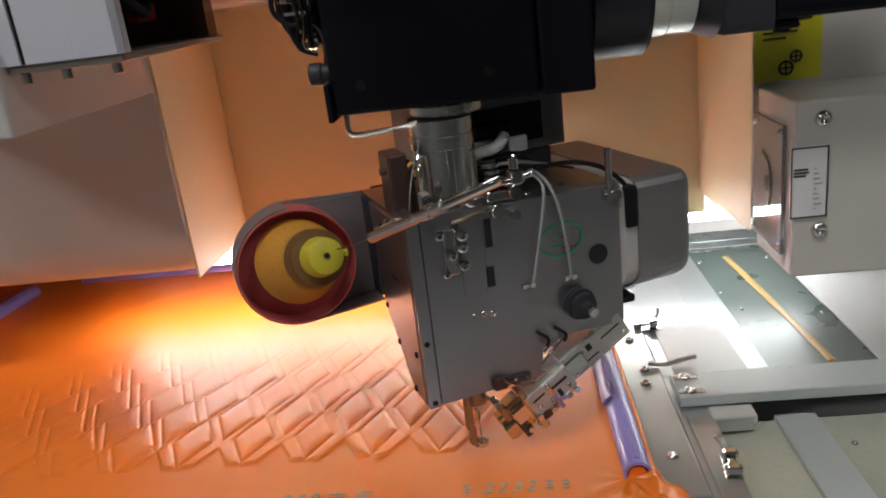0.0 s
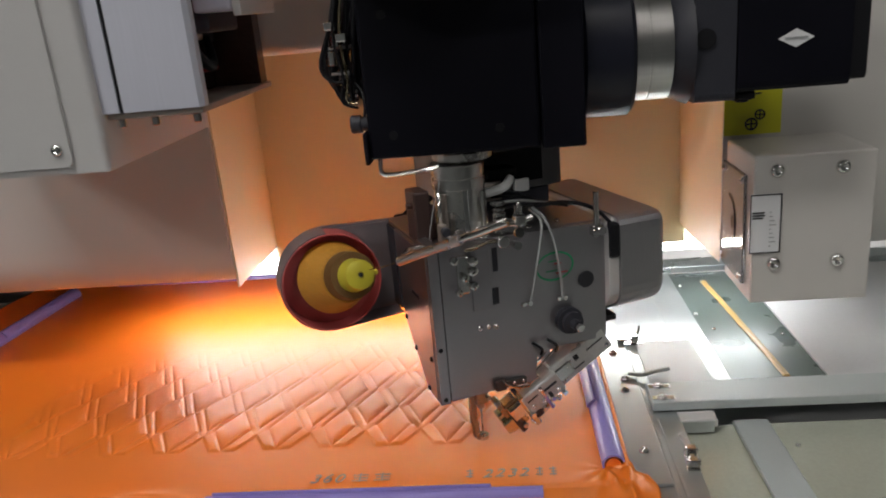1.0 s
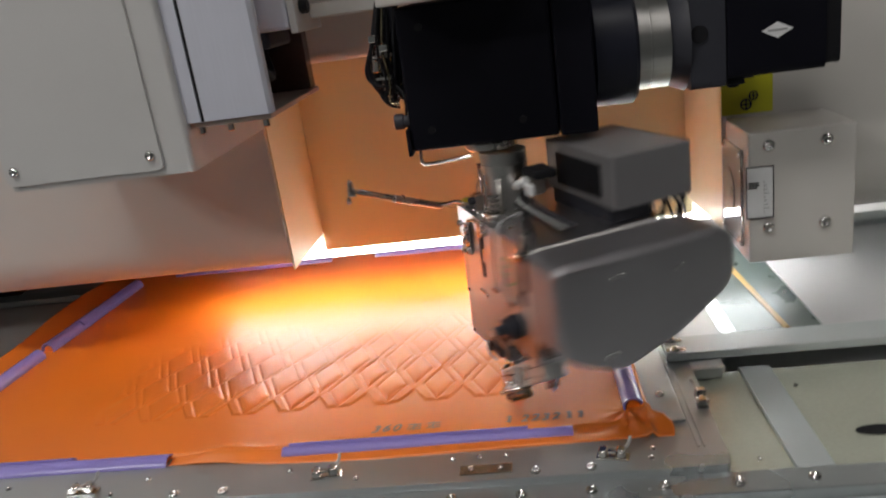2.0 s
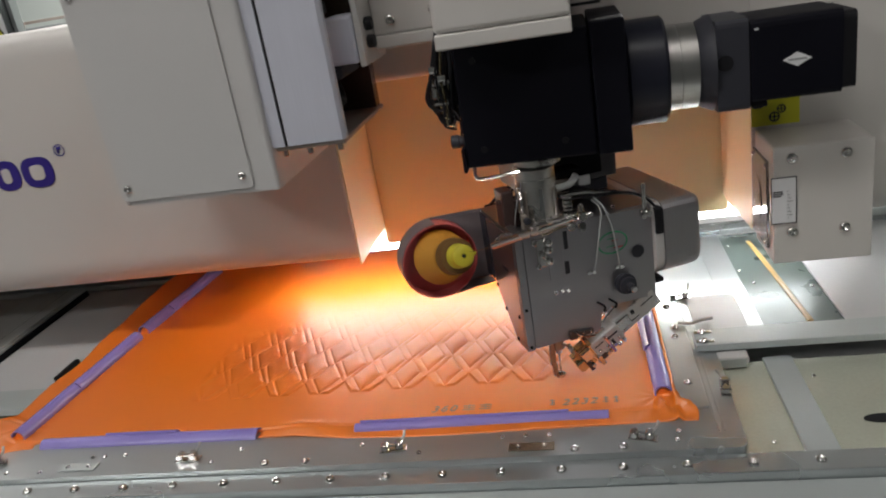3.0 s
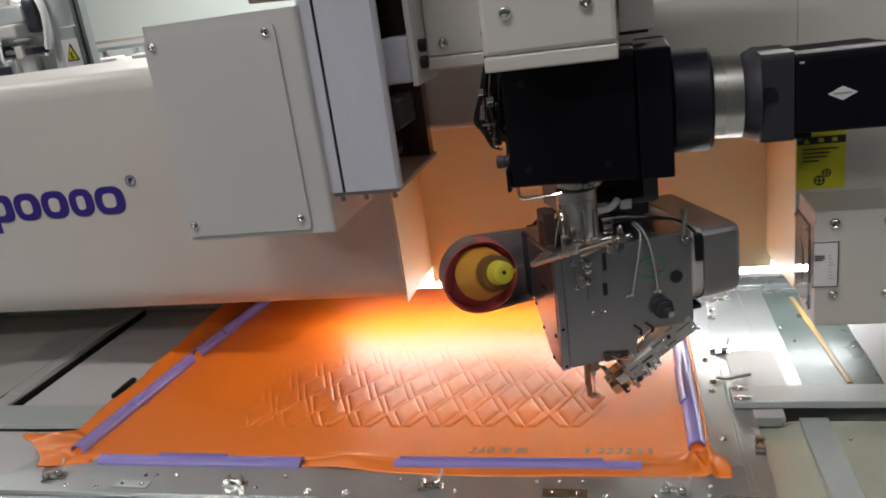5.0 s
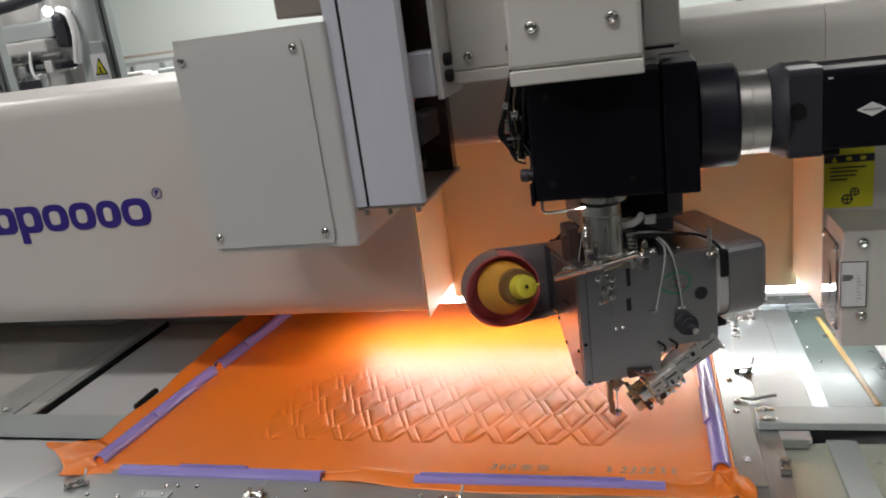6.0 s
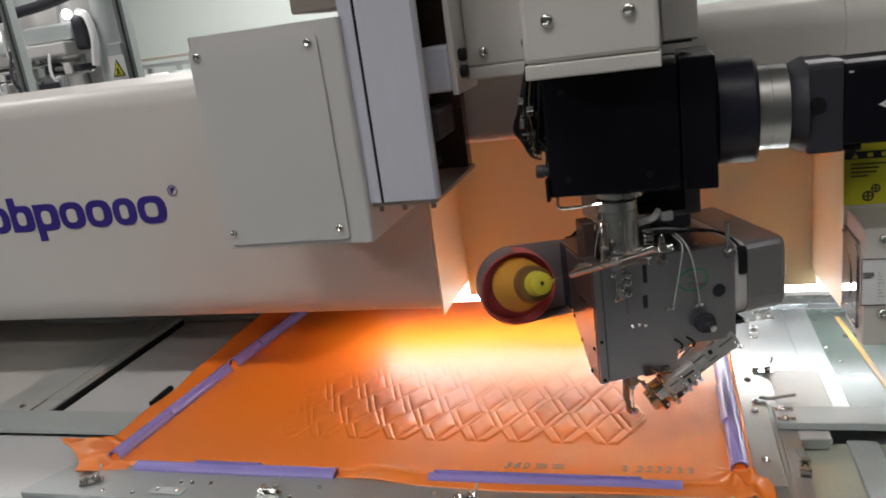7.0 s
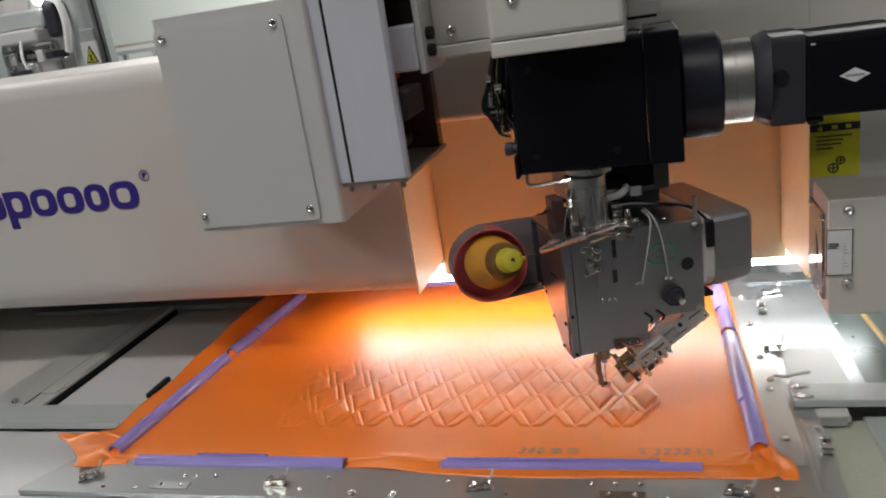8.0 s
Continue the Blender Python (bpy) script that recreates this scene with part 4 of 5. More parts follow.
    rod("needle", CHROME, t, (0, 0, 0.894), (0, 0, -1), 0.0009, 0.024, 8, r2=0.0004)
    bm = bmesh.new()
    box(bm, -0.0095, -0.0045, -0.003, 0.003, 0.880, 0.905, 0.001, 2)
    box(bm, -0.0085, -0.0040, -0.003, 0.003, 0.868, 0.882, 0.001, 2, Matrix.Translation((0.0005, 0, 0)))
    box(bm, -0.006, 0.000, -0.003, 0.003, 0.8655, 0.8705, 0.0012)
    part("presser_foot", bm, BRASS, t)
    bm = bmesh.new()
    lathe(bm, (0, 0, 0.8652), (0, 0, 1), [(0.0045, 0), (0.0045, 0.003), (0.0022, 0.003), (0.0022, 0)], 18, caps=False)
    part("foot_ring", bm, CHROME, t)
    solid("lever_block", TAUPE, t, (0.012, 0.032, -0.016, 0.0, 0.920, 0.940), 0.002)
    solid("lever_pad", WHITE, t, (0.0135, 0.018, -0.0172, -0.0162, 0.922, 0.934), 0.0004)
    solid("foot_lever", CHROME, t, (0.006, 0.022, -0.020, -0.0165, 0.913, 0.919), 0.001)
    # thread stand: rounded plate with rim, pad and cone
    pc = (-0.094, 1.000)
    st = []
    for k in range(25):
        a = math.pi / 2 + math.pi * k / 24
        st.append((pc[0] + 0.0405 * math.cos(a), pc[1] + 0.0405 * math.sin(a)))
    st += [(-0.038, pc[1] - 0.0375), (-0.038, pc[1] + 0.0375)]
    bm = bmesh.new()
    prism(bm, st, 0.078, 0.081, "xz")
    stand = part("thread_stand", bm, STANDM, t)
    bm = bmesh.new()
    for k in range(len(st) - 2):
        (a0, b0), (a1, b1) = st[k], st[k + 1]
        def inn(a, b):
            return (pc[0] + (a - pc[0]) * 0.980, pc[1] + (b - pc[1]) * 0.980)
        (c0, e0), (c1, e1) = inn(a0, b0), inn(a1, b1)
        vs = [bm.verts.new(p) for p in ((a0, 0.058, b0), (a1, 0.058, b1), (a1, 0.078, b1), (a0, 0.078, b0), (c0, 0.058, e0), (c1, 0.058, e1), (c1, 0.078, e1), (c0, 0.078, e0))]
        for f in ((0, 1, 2, 3), (4, 7, 6, 5), (0, 4, 5, 1)):
            fc = bm.faces.new([vs[i] for i in f])
            fc.smooth = True
    bmesh.ops.remove_doubles(bm, verts=bm.verts, dist=1e-6)
    bmesh.ops.recalc_face_normals(bm, faces=bm.faces)
    part("stand_rim", bm, STANDM, stand)
    bm = bmesh.new()
    prism(bm, [(-0.094, pc[1] + 0.0375), (-0.0405, pc[1] + 0.0365), (-0.0405, pc[1] - 0.0365), (-0.094, pc[1] - 0.0375)], 0.0765, 0.0778, "xz")
    part("stand_lining", bm, STANDM, stand)
    cdir = Vector((0.010, -0.065, 0.020)).normalized()
    base = Vector((-0.0935, 0.0655, 1.002))
    bm = bmesh.new()
    lathe(bm, (pc[0], 0.0762, pc[1]), (0, -1, 0), [(0.0384, 0), (0.0384, 0.003), (0.026, 0.006)], 40)
    part("base_pad", bm, PINK, stand)
    bm = bmesh.new()
    lathe(bm, (pc[0], 0.0764, pc[1]), (0, -1, 0), [(0.0395, 0), (0.0395, 0.0200), (0.0386, 0.0200), (0.0386, 0.0)], 40, caps=False)
    part("cup_liner", bm, PINK, stand)
    cone = bmesh.new()
    prof = []
    for k in range(22):
        f = k / 21
        prof.append((0.0285 - 0.0090 * f + (0.0006 if k % 2 else 0), 0.004 + 0.036 * f))
    prof += [(0.0175, 0.0405)]
    lathe(cone, base, cdir, prof, 40)
    cn = part("thread_cone", cone, THREAD, stand, "golden sewing thread wound on a cone")
    bm = bmesh.new()
    lathe(bm, base + cdir * 0.0406, cdir, [(0.0185, 0), (0.0172, 0.014), (0.012, 0.0145)], 36)
    part("inner_winding", bm, THREADB, cn)
    bm = bmesh.new()
    lathe(bm, base + cdir * 0.0552, cdir, [(0.0125, 0), (0.0108, 0.014), (0.0095, 0.0148), (0.0025, 0.0146), (0.0018, 0.013)], 32)
    part("cone_core", bm, LIME, cn, "yellow plastic cone core")
    solid("core_nib", LIME, cn, (-0.0712, -0.0682, 0.008, 0.012, 1.0165, 1.0205), 0.001)
    rod("spindle", CHROME, stand, base + cdir * 0.050, cdir, 0.0016, 0.021, 10)
    screw(stand, (pc[0], 0.0811, pc[1]), (0, 1, 0), 0.004, DARK)
    bm = bmesh.new()
    box(bm, -0.0405, -0.0376, 0.058, 0.081, 0.966, 1.034, 0.001)
    part("stand_bracket", bm, SLATE, stand)


sewing_head(head)

# ---- pallet: carries the leather ----
moved_with_pallet = []
ZT = 0.860
pallet = thing("pallet_frame", "aluminium clamping pallet with side bars, latches and bolts", "pallet")
moved_with_pallet.append(pallet)


def latch(parent, x, y, turn):
    """A small toggle latch of bent sheet, seated on the plate."""
    m = pose(x, y, ZT + 0.0005, 0, 0, turn)
    bm = bmesh.new()
    box(bm, -0.013, 0.013, -0.005, 0.005, 0, 0.0016, 0.0005, 1, m)
    box(bm, -0.011, -0.004, -0.004, 0.004, 0.0016, 0.0075, 0.001, 1, m)
    box(bm, 0.003, 0.010, -0.004, 0.004, 0.0016, 0.009, 0.001, 1, m)
    cyl(bm, m @ Vector((-0.0075, -0.005, 0.0048)), m.to_3x3() @ Vector((0, 1, 0)), 0.0026, 0.010, 10)
    cyl(bm, m @ Vector((0.0065, -0.005, 0.0058)), m.to_3x3() @ Vector((0, 1, 0)), 0.0024, 0.010, 10)
    box(bm, -0.004, 0.003, -0.002, 0.002, 0.004, 0.0065, 0.0005, 1, m)
    lt = part("latch", bm, CHROME, parent)
    bm = bmesh.new()
    tube(bm, [m @ Vector(p) for p in ((0.009, 0.003, 0.008), (0.012, 0.005, 0.011), (0.013, 0.008, 0.015))], 0.0013, 6)
    part("lever", bm, PALESTEEL, lt)
    return lt


def pallet_parts(t):
    # front plate with an inset front lip
    bm = bmesh.new()
    prism(bm, rounded([(-0.668, 0.428), (0.1745, 0.428), (0.177, 0.574), (0.203, 0.5745), (0.203, 1.02), (0.122, 1.02), (0.122, 0.489), (-0.56, 0.489), (-0.58, 1.0), (-0.600, 1.0), (-0.606, 0.55)], [0.006, 0.008, 0, 0, 0, 0, 0, 0, 0, 0, 0.004], 3), ZT - 0.010, ZT, "xy")
    part("plate", bm, ALU, t)
    solid("front_strip", ALU, t, (-1.1, 0.9, 0.402, 0.4275, ZT - 0.018, ZT - 0.006), 0.001)
    solid("front_rail", GREYBAR, t, (-1.1, 0.9, 0.30, 0.4015, ZT - 0.05, ZT - 0.014), 0.003)
    solid("core_board", ALU, t, (-0.598, 0.1215, 0.4895, 1.01, ZT - 0.009, ZT - 0.0005))
    # raised strip along the leather's right side
    solid("side_strip", ALU, t, (0.1255, 0.1525, 0.488, 1.0, ZT + 0.0005, ZT + 0.003), 0.0008)
    solid("guide_rib", ALU, t, (0.1585, 0.1605, 0.452, 0.58, ZT + 0.0002, ZT + 0.0012), 0.0004)
    solid("guide_rib", ALU, t, (0.1535, 0.1560, 0.452, 0.72, ZT + 0.0002, ZT + 0.0012), 0.0004)
    for y in (0.530, 0.625, 0.70, 0.79, 0.88):
        screw(t, (0.139, y, ZT + 0.003), (0, 0, 1), 0.0042)
    screw(t, (0.142, 0.646, ZT + 0.003), (0, 0, 1), 0.0042)
    # recessed plate of the hatch
    bm = bmesh.new()
    prism(bm, rounded([(0.164, 0.63), (0.2185, 0.63), (0.2185, 0.728), (0.164, 0.728)], 0.006, 4), ZT + 0.0002, ZT + 0.0012, "xy")
    hatch = part("hatch_plate", bm, HATCHM, t)
    bm = bmesh.new()
    o, i = rounded([(0.1632, 0.6290), (0.2195, 0.6290), (0.2195, 0.7290), (0.1632, 0.7290)], 0.007, 4), rounded([(0.164, 0.63), (0.2185, 0.63), (0.2185, 0.728), (0.164, 0.728)], 0.006, 4)
    O = [bm.verts.new((a, b, ZT + 0.0006)) for a, b in o]
    I = [bm.verts.new((a, b, ZT + 0.0006)) for a, b in i]
    for k in range(len(O)):
        bm.faces.new((O[k], O[(k + 1) % len(O)], I[(k + 1) % len(O)], I[k]))
    part("hatch_joint", bm, GREYBAR, hatch)
    # right side bars
    solid("cross_bar", GREYBAR, t, (0.157, 0.95, 0.5905, 0.6265, ZT + 0.0015, ZT + 0.0095), 0.001)
    for y in (0.5985, 0.6185):
        screw(t, (0.166, y, ZT + 0.0095), (0, 0, 1), 0.0048)
        solid("washer", STEEL, t, (0.158, 0.176, y - 0.003, y + 0.003, ZT + 0.0095, ZT + 0.0103), 0.0003)
    solid("bar_foot", PANELWHITE, t, (0.176, 0.206, 0.575, 0.5902, ZT - 0.006, ZT + 0.0012), 0.001)
    solid("long_bar", GREYBAR, t, (0.2215, 0.2495, 0.428, 0.5895, ZT - 0.0125, ZT - 0.0085), 0.0008)
    solid("back_bar", ALU, t, (0.14, 0.95, 0.93, 0.962, ZT - 0.004, ZT + 0.004), 0.001)
    solid("back_bar", ALU, t, (-1.1, -0.62, 0.955, 0.985, ZT - 0.010, ZT - 0.001), 0.001)
    # left side bars and rail
    solid("cross_bar", GREYBAR, t, (-1.1, -0.602, 0.5680, 0.6150, ZT - 0.010, ZT - 0.001), 0.001)
    screw(t, (-0.845, 0.625, ZT - 0.001), (0, 0, 1), 0.0048)
    rail = solid("side_rail", RAILM, t, (-0.895, -0.795, 0.6155, 0.954, ZT - 0.030, ZT - 0.003), 0.002)
    solid("rail_groove", SLATE, rail, (-0.826, -0.8235, 0.6155, 0.954, ZT - 0.0038, ZT - 0.0024))
    solid("rail_step", RAILM, rail, (-0.822, -0.797, 0.648, 0.952, ZT - 0.0028, ZT - 0.0005), 0.0008)
    solid("rail_lip", DARK, t, (-0.7945, -0.7915, 0.6155, 0.954, ZT - 0.016, ZT - 0.006), 0.001)
    solid("edge_tab", DARK, t, (-0.652, -0.645, 0.65, 0.70, ZT - 0.0125, ZT - 0.006), 0.001)
    # latches, hinges and plaques
    latch(t, -0.586, 0.452, 30)
    latch(t, -0.357, 0.447, 0)
    latch(t, -0.144, 0.447, 8)
    latch(t, 0.088, 0.446, -14)
    latch(t, 0.172, 0.518, 84)
    latch(t, 0.157, 0.725, 4)
    latch(t, 0.178, 0.885, 10)
    latch(t, 0.160, 0.835, 86)
    bm = bmesh.new()
    tube(bm, [(0.146, 0.652, ZT + 0.006), (0.158, 0.650, ZT + 0.005), (0.170, 0.655, ZT + 0.005), (0.184, 0.658, ZT + 0.006)], 0.0018, 8)
    part("finger_lever", bm, PALESTEEL, t)
    for x, y in ((-0.478, 0.442), (-0.012, 0.441)):
        pl = solid("hinge_plate", GREYBAR if x < -0.2 else BRASS, t, (x - 0.021, x + 0.021, y - 0.006, y + 0.006, ZT + 0.0003, ZT + 0.0016), 0.0004)
        for dx in (-0.012, 0.012):
            screw(pl, (x + dx, y, ZT + 0.0016), (0, 0, 1), 0.0024)
    for x, y in ((-0.472, 0.459), (-0.458, 0.459), (-0.435, 0.46), (-0.018, 0.459), (0.004, 0.459), (-0.04, 0.459), (-0.178, 0.458), (-0.118, 0.441), (-0.33, 0.441), (-0.305, 0.46), (0.120, 0.455), (0.117, 0.442), (-0.56, 0.438), (-0.52, 0.437)):
        screw(t, (x, y, ZT), (0, 0, 1), 0.0026)
    for x in (-0.271, -0.229, 0.027, 0.070):
        screw(t, (x, 0.4355, ZT), (0, 0, 1), 0.0045)
    for k in range(24):
        screw(t, (-0.788 + 0.0535 * k, 0.4145, ZT - 0.006), (0, 0, 1), 0.0048)


pallet_parts(pallet)


# ---- leather sheet, quilted ----
def quilt(X, Y):
    """Height of the padded stitching over the plane: tall pads in staggered rows, soft bands between them."""
    P, ROW, X0, Y0 = 0.0472, 0.0325, -0.0140, 0.5850
    g = np.clip((-0.10 - X) / 0.16, 0.0, 1.0)
    g = g * g * (3 - 2 * g)  # pads grow wider and slant towards one end
    near = np.full_like(X, 9.0)
    first = np.floor((Y - Y0) / ROW).astype(int)
    for step in (-1, 0, 1, 2):
        row = first + step
        shift = X0 + 0.5 * P * (row % 2)
        dx = X - shift
        dx = dx - P * np.round(dx / P)
        dy = Y - Y0 - ROW * row
        slant = 0.34 * g * (row > 0)
        d = np.abs(dx) / (0.0148 + 0.0022 * g) + np.abs(dy + slant * dx) / (0.0310 + 0.002 * g)
        near = np.minimum(near, np.where(row >= 0, d, 9.0))
    m = (1 - near) * 0.0132
    dome = 1 - (1 - np.clip(m / 0.0085, 0, 1)) ** 2
    swell = 1 - (1 - np.clip(-m / 0.0040, 0, 1)) ** 2
    h = np.where(m > 0, 0.00125 * dome, 0.00060 * swell)
    h -= 0.00050 * np.exp(-(m / 0.0011) ** 2)
    # straight seams through the crossings of the bands
    w = (Y - Y0 + 0.012) / (2 * ROW)
    for c in ((X - X0) / P - 0.5 + w, (X - X0) / P - 0.5 - w):
        f = np.abs(c - np.round(c)) * P * 0.8
        h -= 0.00028 * np.exp(-(f / 0.0008) ** 2) * (m < 0.0015)
    # fine rows of needle marks across the pads
    h -= 0.00016 * np.clip((m - 0.002) / 0.002, 0, 1) * (0.5 + 0.5 * np.sin((X * 1.3 + Y) * 1900)) * (0.6 + 0.4 * np.sin((X - 0.55 * Y) * 2600))
    h *= (1.3 - 0.80 * np.clip((Y - 0.56) / 0.17, 0, 1)) * (1 - 0.22 * g)
    h += 0.0006
    # outline: feet along the front, notches up to the crossings
    cross = X - X0 - 0.5 * P
    cross = np.abs(cross - P * np.round(cross / P))
    low = np.maximum(0.5525, 0.5745 - 1.75 * cross)
    mask = np.clip((Y - low) / 0.0032, 0, 1) ** 0.7
    mask *= np.clip((X + 0.414) / 0.010, 0, 1)
    edge_r = 0.010 + 0.016 * np.clip((Y - 0.572) / 0.030, 0, 1) * np.clip((0.650 - Y) / 0.034, 0, 1)
    mask *= np.clip((edge_r - X) / 0.005, 0, 1)
    top = 0.760 - 0.05 * np.clip((-0.30 - X) / 0.12, 0, 1)
    mask *= np.clip((top - Y) / 0.07, 0, 1) ** 0.7
    return h * mask


def leather_sheet():
    X0, X1, Y0, Y1 = -0.617, 0.1255, 0.4785, 1.003
    # finer net where the stitching lies
    gx = np.concatenate([np.linspace(0, 0.29, 90, endpoint=False), np.linspace(0.29, 0.90, 680, endpoint=False), np.linspace(0.90, 1, 60)])
    gy = np.concatenate([np.linspace(0, 0.13, 60, endpoint=False), np.linspace(0.13, 0.55, 330, endpoint=False), np.linspace(0.55, 1, 80)])
    nx, ny = len(gx), len(gy)
    U, V = np.meshgrid(gx, gy)
    left = X0 + 0.010 * V - 0.050 * np.exp(-((V - 0.056) / 0.026) ** 2) + 0.0012 * np.sin(V * 23)
    X = left + (X1 - left) * U
    Y = Y0 + (Y1 - Y0) * V + 0.002 * np.sin(X * 21)
    X = X + 0.016 * np.clip((U - 0.93) / 0.07, 0, 1) * np.exp(-((Y - 0.485) / 0.016) ** 2)
    Y = Y - (0.010 + 0.0006 * np.sin(X * 33)) * np.clip((X + 0.29) / 0.09, 0, 1) * (1 - V) ** 40
    Y = Y - 0.014 * np.exp(-((X + 0.622) / 0.028) ** 2) * (1 - V) ** 25
    rng = np.random.RandomState(4)
    Z = np.full_like(X, ZT + 0.0028)
    Z += quilt(X, Y)
    # slow undulation of hide over foam
    for k in range(10):
        a, b, c = rng.uniform(4, 26, 3)
        Z += 0.00022 * np.sin(a * X + c) * np.sin(b * Y + 2 * c)
    # left flap beyond the clips curls up
    clip_x = -0.589 + 0.085 * (Y - 0.49)
    d = np.clip(clip_x - X, 0, None)
    Z += 0.26 * d * (0.8 + 0.2 * np.sin(Y * 17)) + 0.0008 * np.sin(Y * 60 + 3) * np.clip(d / 0.03, 0, 1)
    # front edge is drawn down over the board; slack between the clips
    f = np.clip(0.492 - Y, 0, None)
    Z -= np.minimum(1.15 * f, 0.0018 + 0.012 * np.clip((-0.29 - X) / 0.04, 0, 1) * (X > -0.56))
    slack = np.exp(-((X + 0.245) / 0.030) ** 2)
    Z += 0.005 * slack * np.exp(-((Y - 0.487) / 0.010) ** 2)
    # right flap folds down
    Z += 0.004 * np.exp(-((X - 0.123) / 0.003) ** 2)
    # gathered corners
    for cx, cy, amp in ((0.128, 0.494, 0.0050), (-0.615, 0.505, 0.011)):
        g = np.exp(-(((X - cx) / 0.026) ** 2 + ((Y - cy) / 0.019) ** 2))
        ang = np.arctan2(Y - cy - 0.015, X - cx + (0.02 if cx > 0 else -0.03))
        Z += amp * g * (0.75 + 0.6 * np.sin(ang * 9 + 1.0))
    bm_v = np.stack([X, Y, Z], -1).reshape(-1, 3)
    faces = []
    for j in range(ny - 1):
        o = j * nx
        faces += [(o + i, o + i + 1, o + nx + i + 1, o + nx + i) for i in range(nx - 1)]
    me = bpy.data.meshes.new("leather_sheet")
    me.from_pydata(bm_v.tolist(), [], faces)
    me.polygons.foreach_set("use_smooth", [True] * len(me.polygons))
    me.materials.append(LEATHER)
    ob = new("leather_sheet", me)
    sol = ob.modifiers.new("thickness", "SOLIDIFY")
    sol.thickness, sol.offset = 0.0018, -1
    return tagged(ob, "orange quilted leather sheet with stitched diamonds, clamped on the pallet", "leather")


leather = leather_sheet()
moved_with_pallet.append(leather)


def marker_note():
    """Hand-written note on the leather: unreadable strokes as plain bars."""
    t = thing("marker_note", "faded teal marker writing on the orange leather", "writing")
    rng = random.Random(5)

    def words(text, x, size):
        for k, ch in enumerate(text):
            m = Matrix.Translation((x + 0.62 * size * k, 0.5025 + 0.0004 * (k % 2), ZT + 0.0036)) @ pose(0, 0, 0, 0, 0, 1) @ Matrix(((1, 0.28, 0, 0), (0, 1, 0, 0), (0, 0, 1, 0), (0, 0, 0, 1)))
            lettering("digit", ch, size, CHALK, t, m, 0.0002)

    words("360", -0.116, 0.0150)
    words("2232", 0.016, 0.0145)
    # characters that cannot be made out
    for x in (-0.083, -0.066, 0.004, 0.056, 0.066):
        bm = bmesh.new()
        y = 0.503 + rng.uniform(-0.001, 0.001)
        w = 0.012 if x < 0 else 0.005
        for k in range(3):
            box(bm, x + 0.001 * (k % 2), x + w, y + 0.0035 * k, y + 0.0035 * k + 0.0009, ZT + 0.0036, ZT + 0.0039)
        box(bm, x + w * 0.45, x + w * 0.45 + 0.001, y - 0.001, y + 0.0095, ZT + 0.0037, ZT + 0.0040)
        part("stroke", bm, CHALK, t)
    return t


moved_with_pallet.append(marker_note())


# ---- violet tube clips ----
def tube_clip(p, q, label, tab=None, r=0.0112, lift=0.0):
    a, b = Vector((p[0], p[1], 0)), Vector((q[0], q[1], 0))
    L = (b - a).length
    turn = math.atan2(b.y - a.y, b.x - a.x)
    t = thing("tube_clip", label, "clip", (p[0], p[1], ZT + 0.0060 + lift), "clips round the leather")
    t.rotation_euler = (0, 0, turn)

    def channel(x0, x1, r1, r2, a0, a1, rise=0.0):
        bm = bmesh.new()
        n = 20
        prof = [(r1 * math.cos(a0 + (a1 - a0) * k / n), r1 * math.sin(a0 + (a1 - a0) * k / n)) for k in range(n + 1)]
        prof += [(r2 * math.cos(a1 - (a1 - a0) * k / n), r2 * math.sin(a1 - (a1 - a0) * k / n)) for k in range(n + 1)]
        prism(bm, [(y, z + rise) for y, z in prof], x0, x1, "yz")
        return bm

    part("shell", channel(0, L, r, r - 0.0017, math.radians(-38), math.radians(218)), PURPLE, t)
    bm = channel(L * 0.02, L * 0.98, r + 0.0004, r - 0.0004, math.radians(78), math.radians(102))
    part("ridge", bm, PURPLE, t)
    if tab:
        s0, s1, side = tab
        ang = (math.radians(110), math.radians(165)) if side > 0 else (math.radians(15), math.radians(70))
        part("grip_tab", channel(L * s0, L * s1, r + 0.0024, r + 0.0003, *ang), PURPLE, t)
    rod("inner_tube", LEATHER, t, (0.002, 0, -0.001), (1, 0, 0), r - 0.0032, L - 0.004, 14)
    return t


CLIPS = [
    ((-0.585, 0.494), (-0.568, 0.728), "violet plastic tube clip along the leather's long side", (0.42, 0.78, 1), 0.0),
    ((-0.567, 0.744), (-0.548, 0.955), "violet plastic tube clip along the leather's long side", (0.30, 0.70, 1), 0.0),
    ((-0.549, 0.4865), (-0.296, 0.4850), "violet plastic tube clip on the front edge", (0.30, 0.63, -1), -0.008),
    ((-0.191, 0.4850), (0.060, 0.4850), "violet plastic tube clip on the front edge", (0.02, 0.85, -1), -0.0065),
    ((0.1135, 0.509), (0.1120, 0.752), "violet plastic tube clip beside the aluminium strip", (0.33, 0.66, -1), 0.0),
    ((0.1115, 0.762), (0.1100, 0.965), "violet plastic tube clip beside the aluminium strip", (0.3, 0.6, -1), 0.0),
    ((-0.50, 0.990), (-0.255, 0.989), "violet plastic tube clip on the far edge", None, -0.004),
    ((-0.190, 0.989), (0.02, 0.988), "violet plastic tube clip on the far edge", None, -0.004),
]
for p, q, lab, tab, lift in CLIPS:
    thin = lab.endswith("front edge") and p[0] > -0.2
    moved_with_pallet.append(tube_clip(p, q, lab, tab, r=0.0065 if thin else 0.0088, lift=lift))


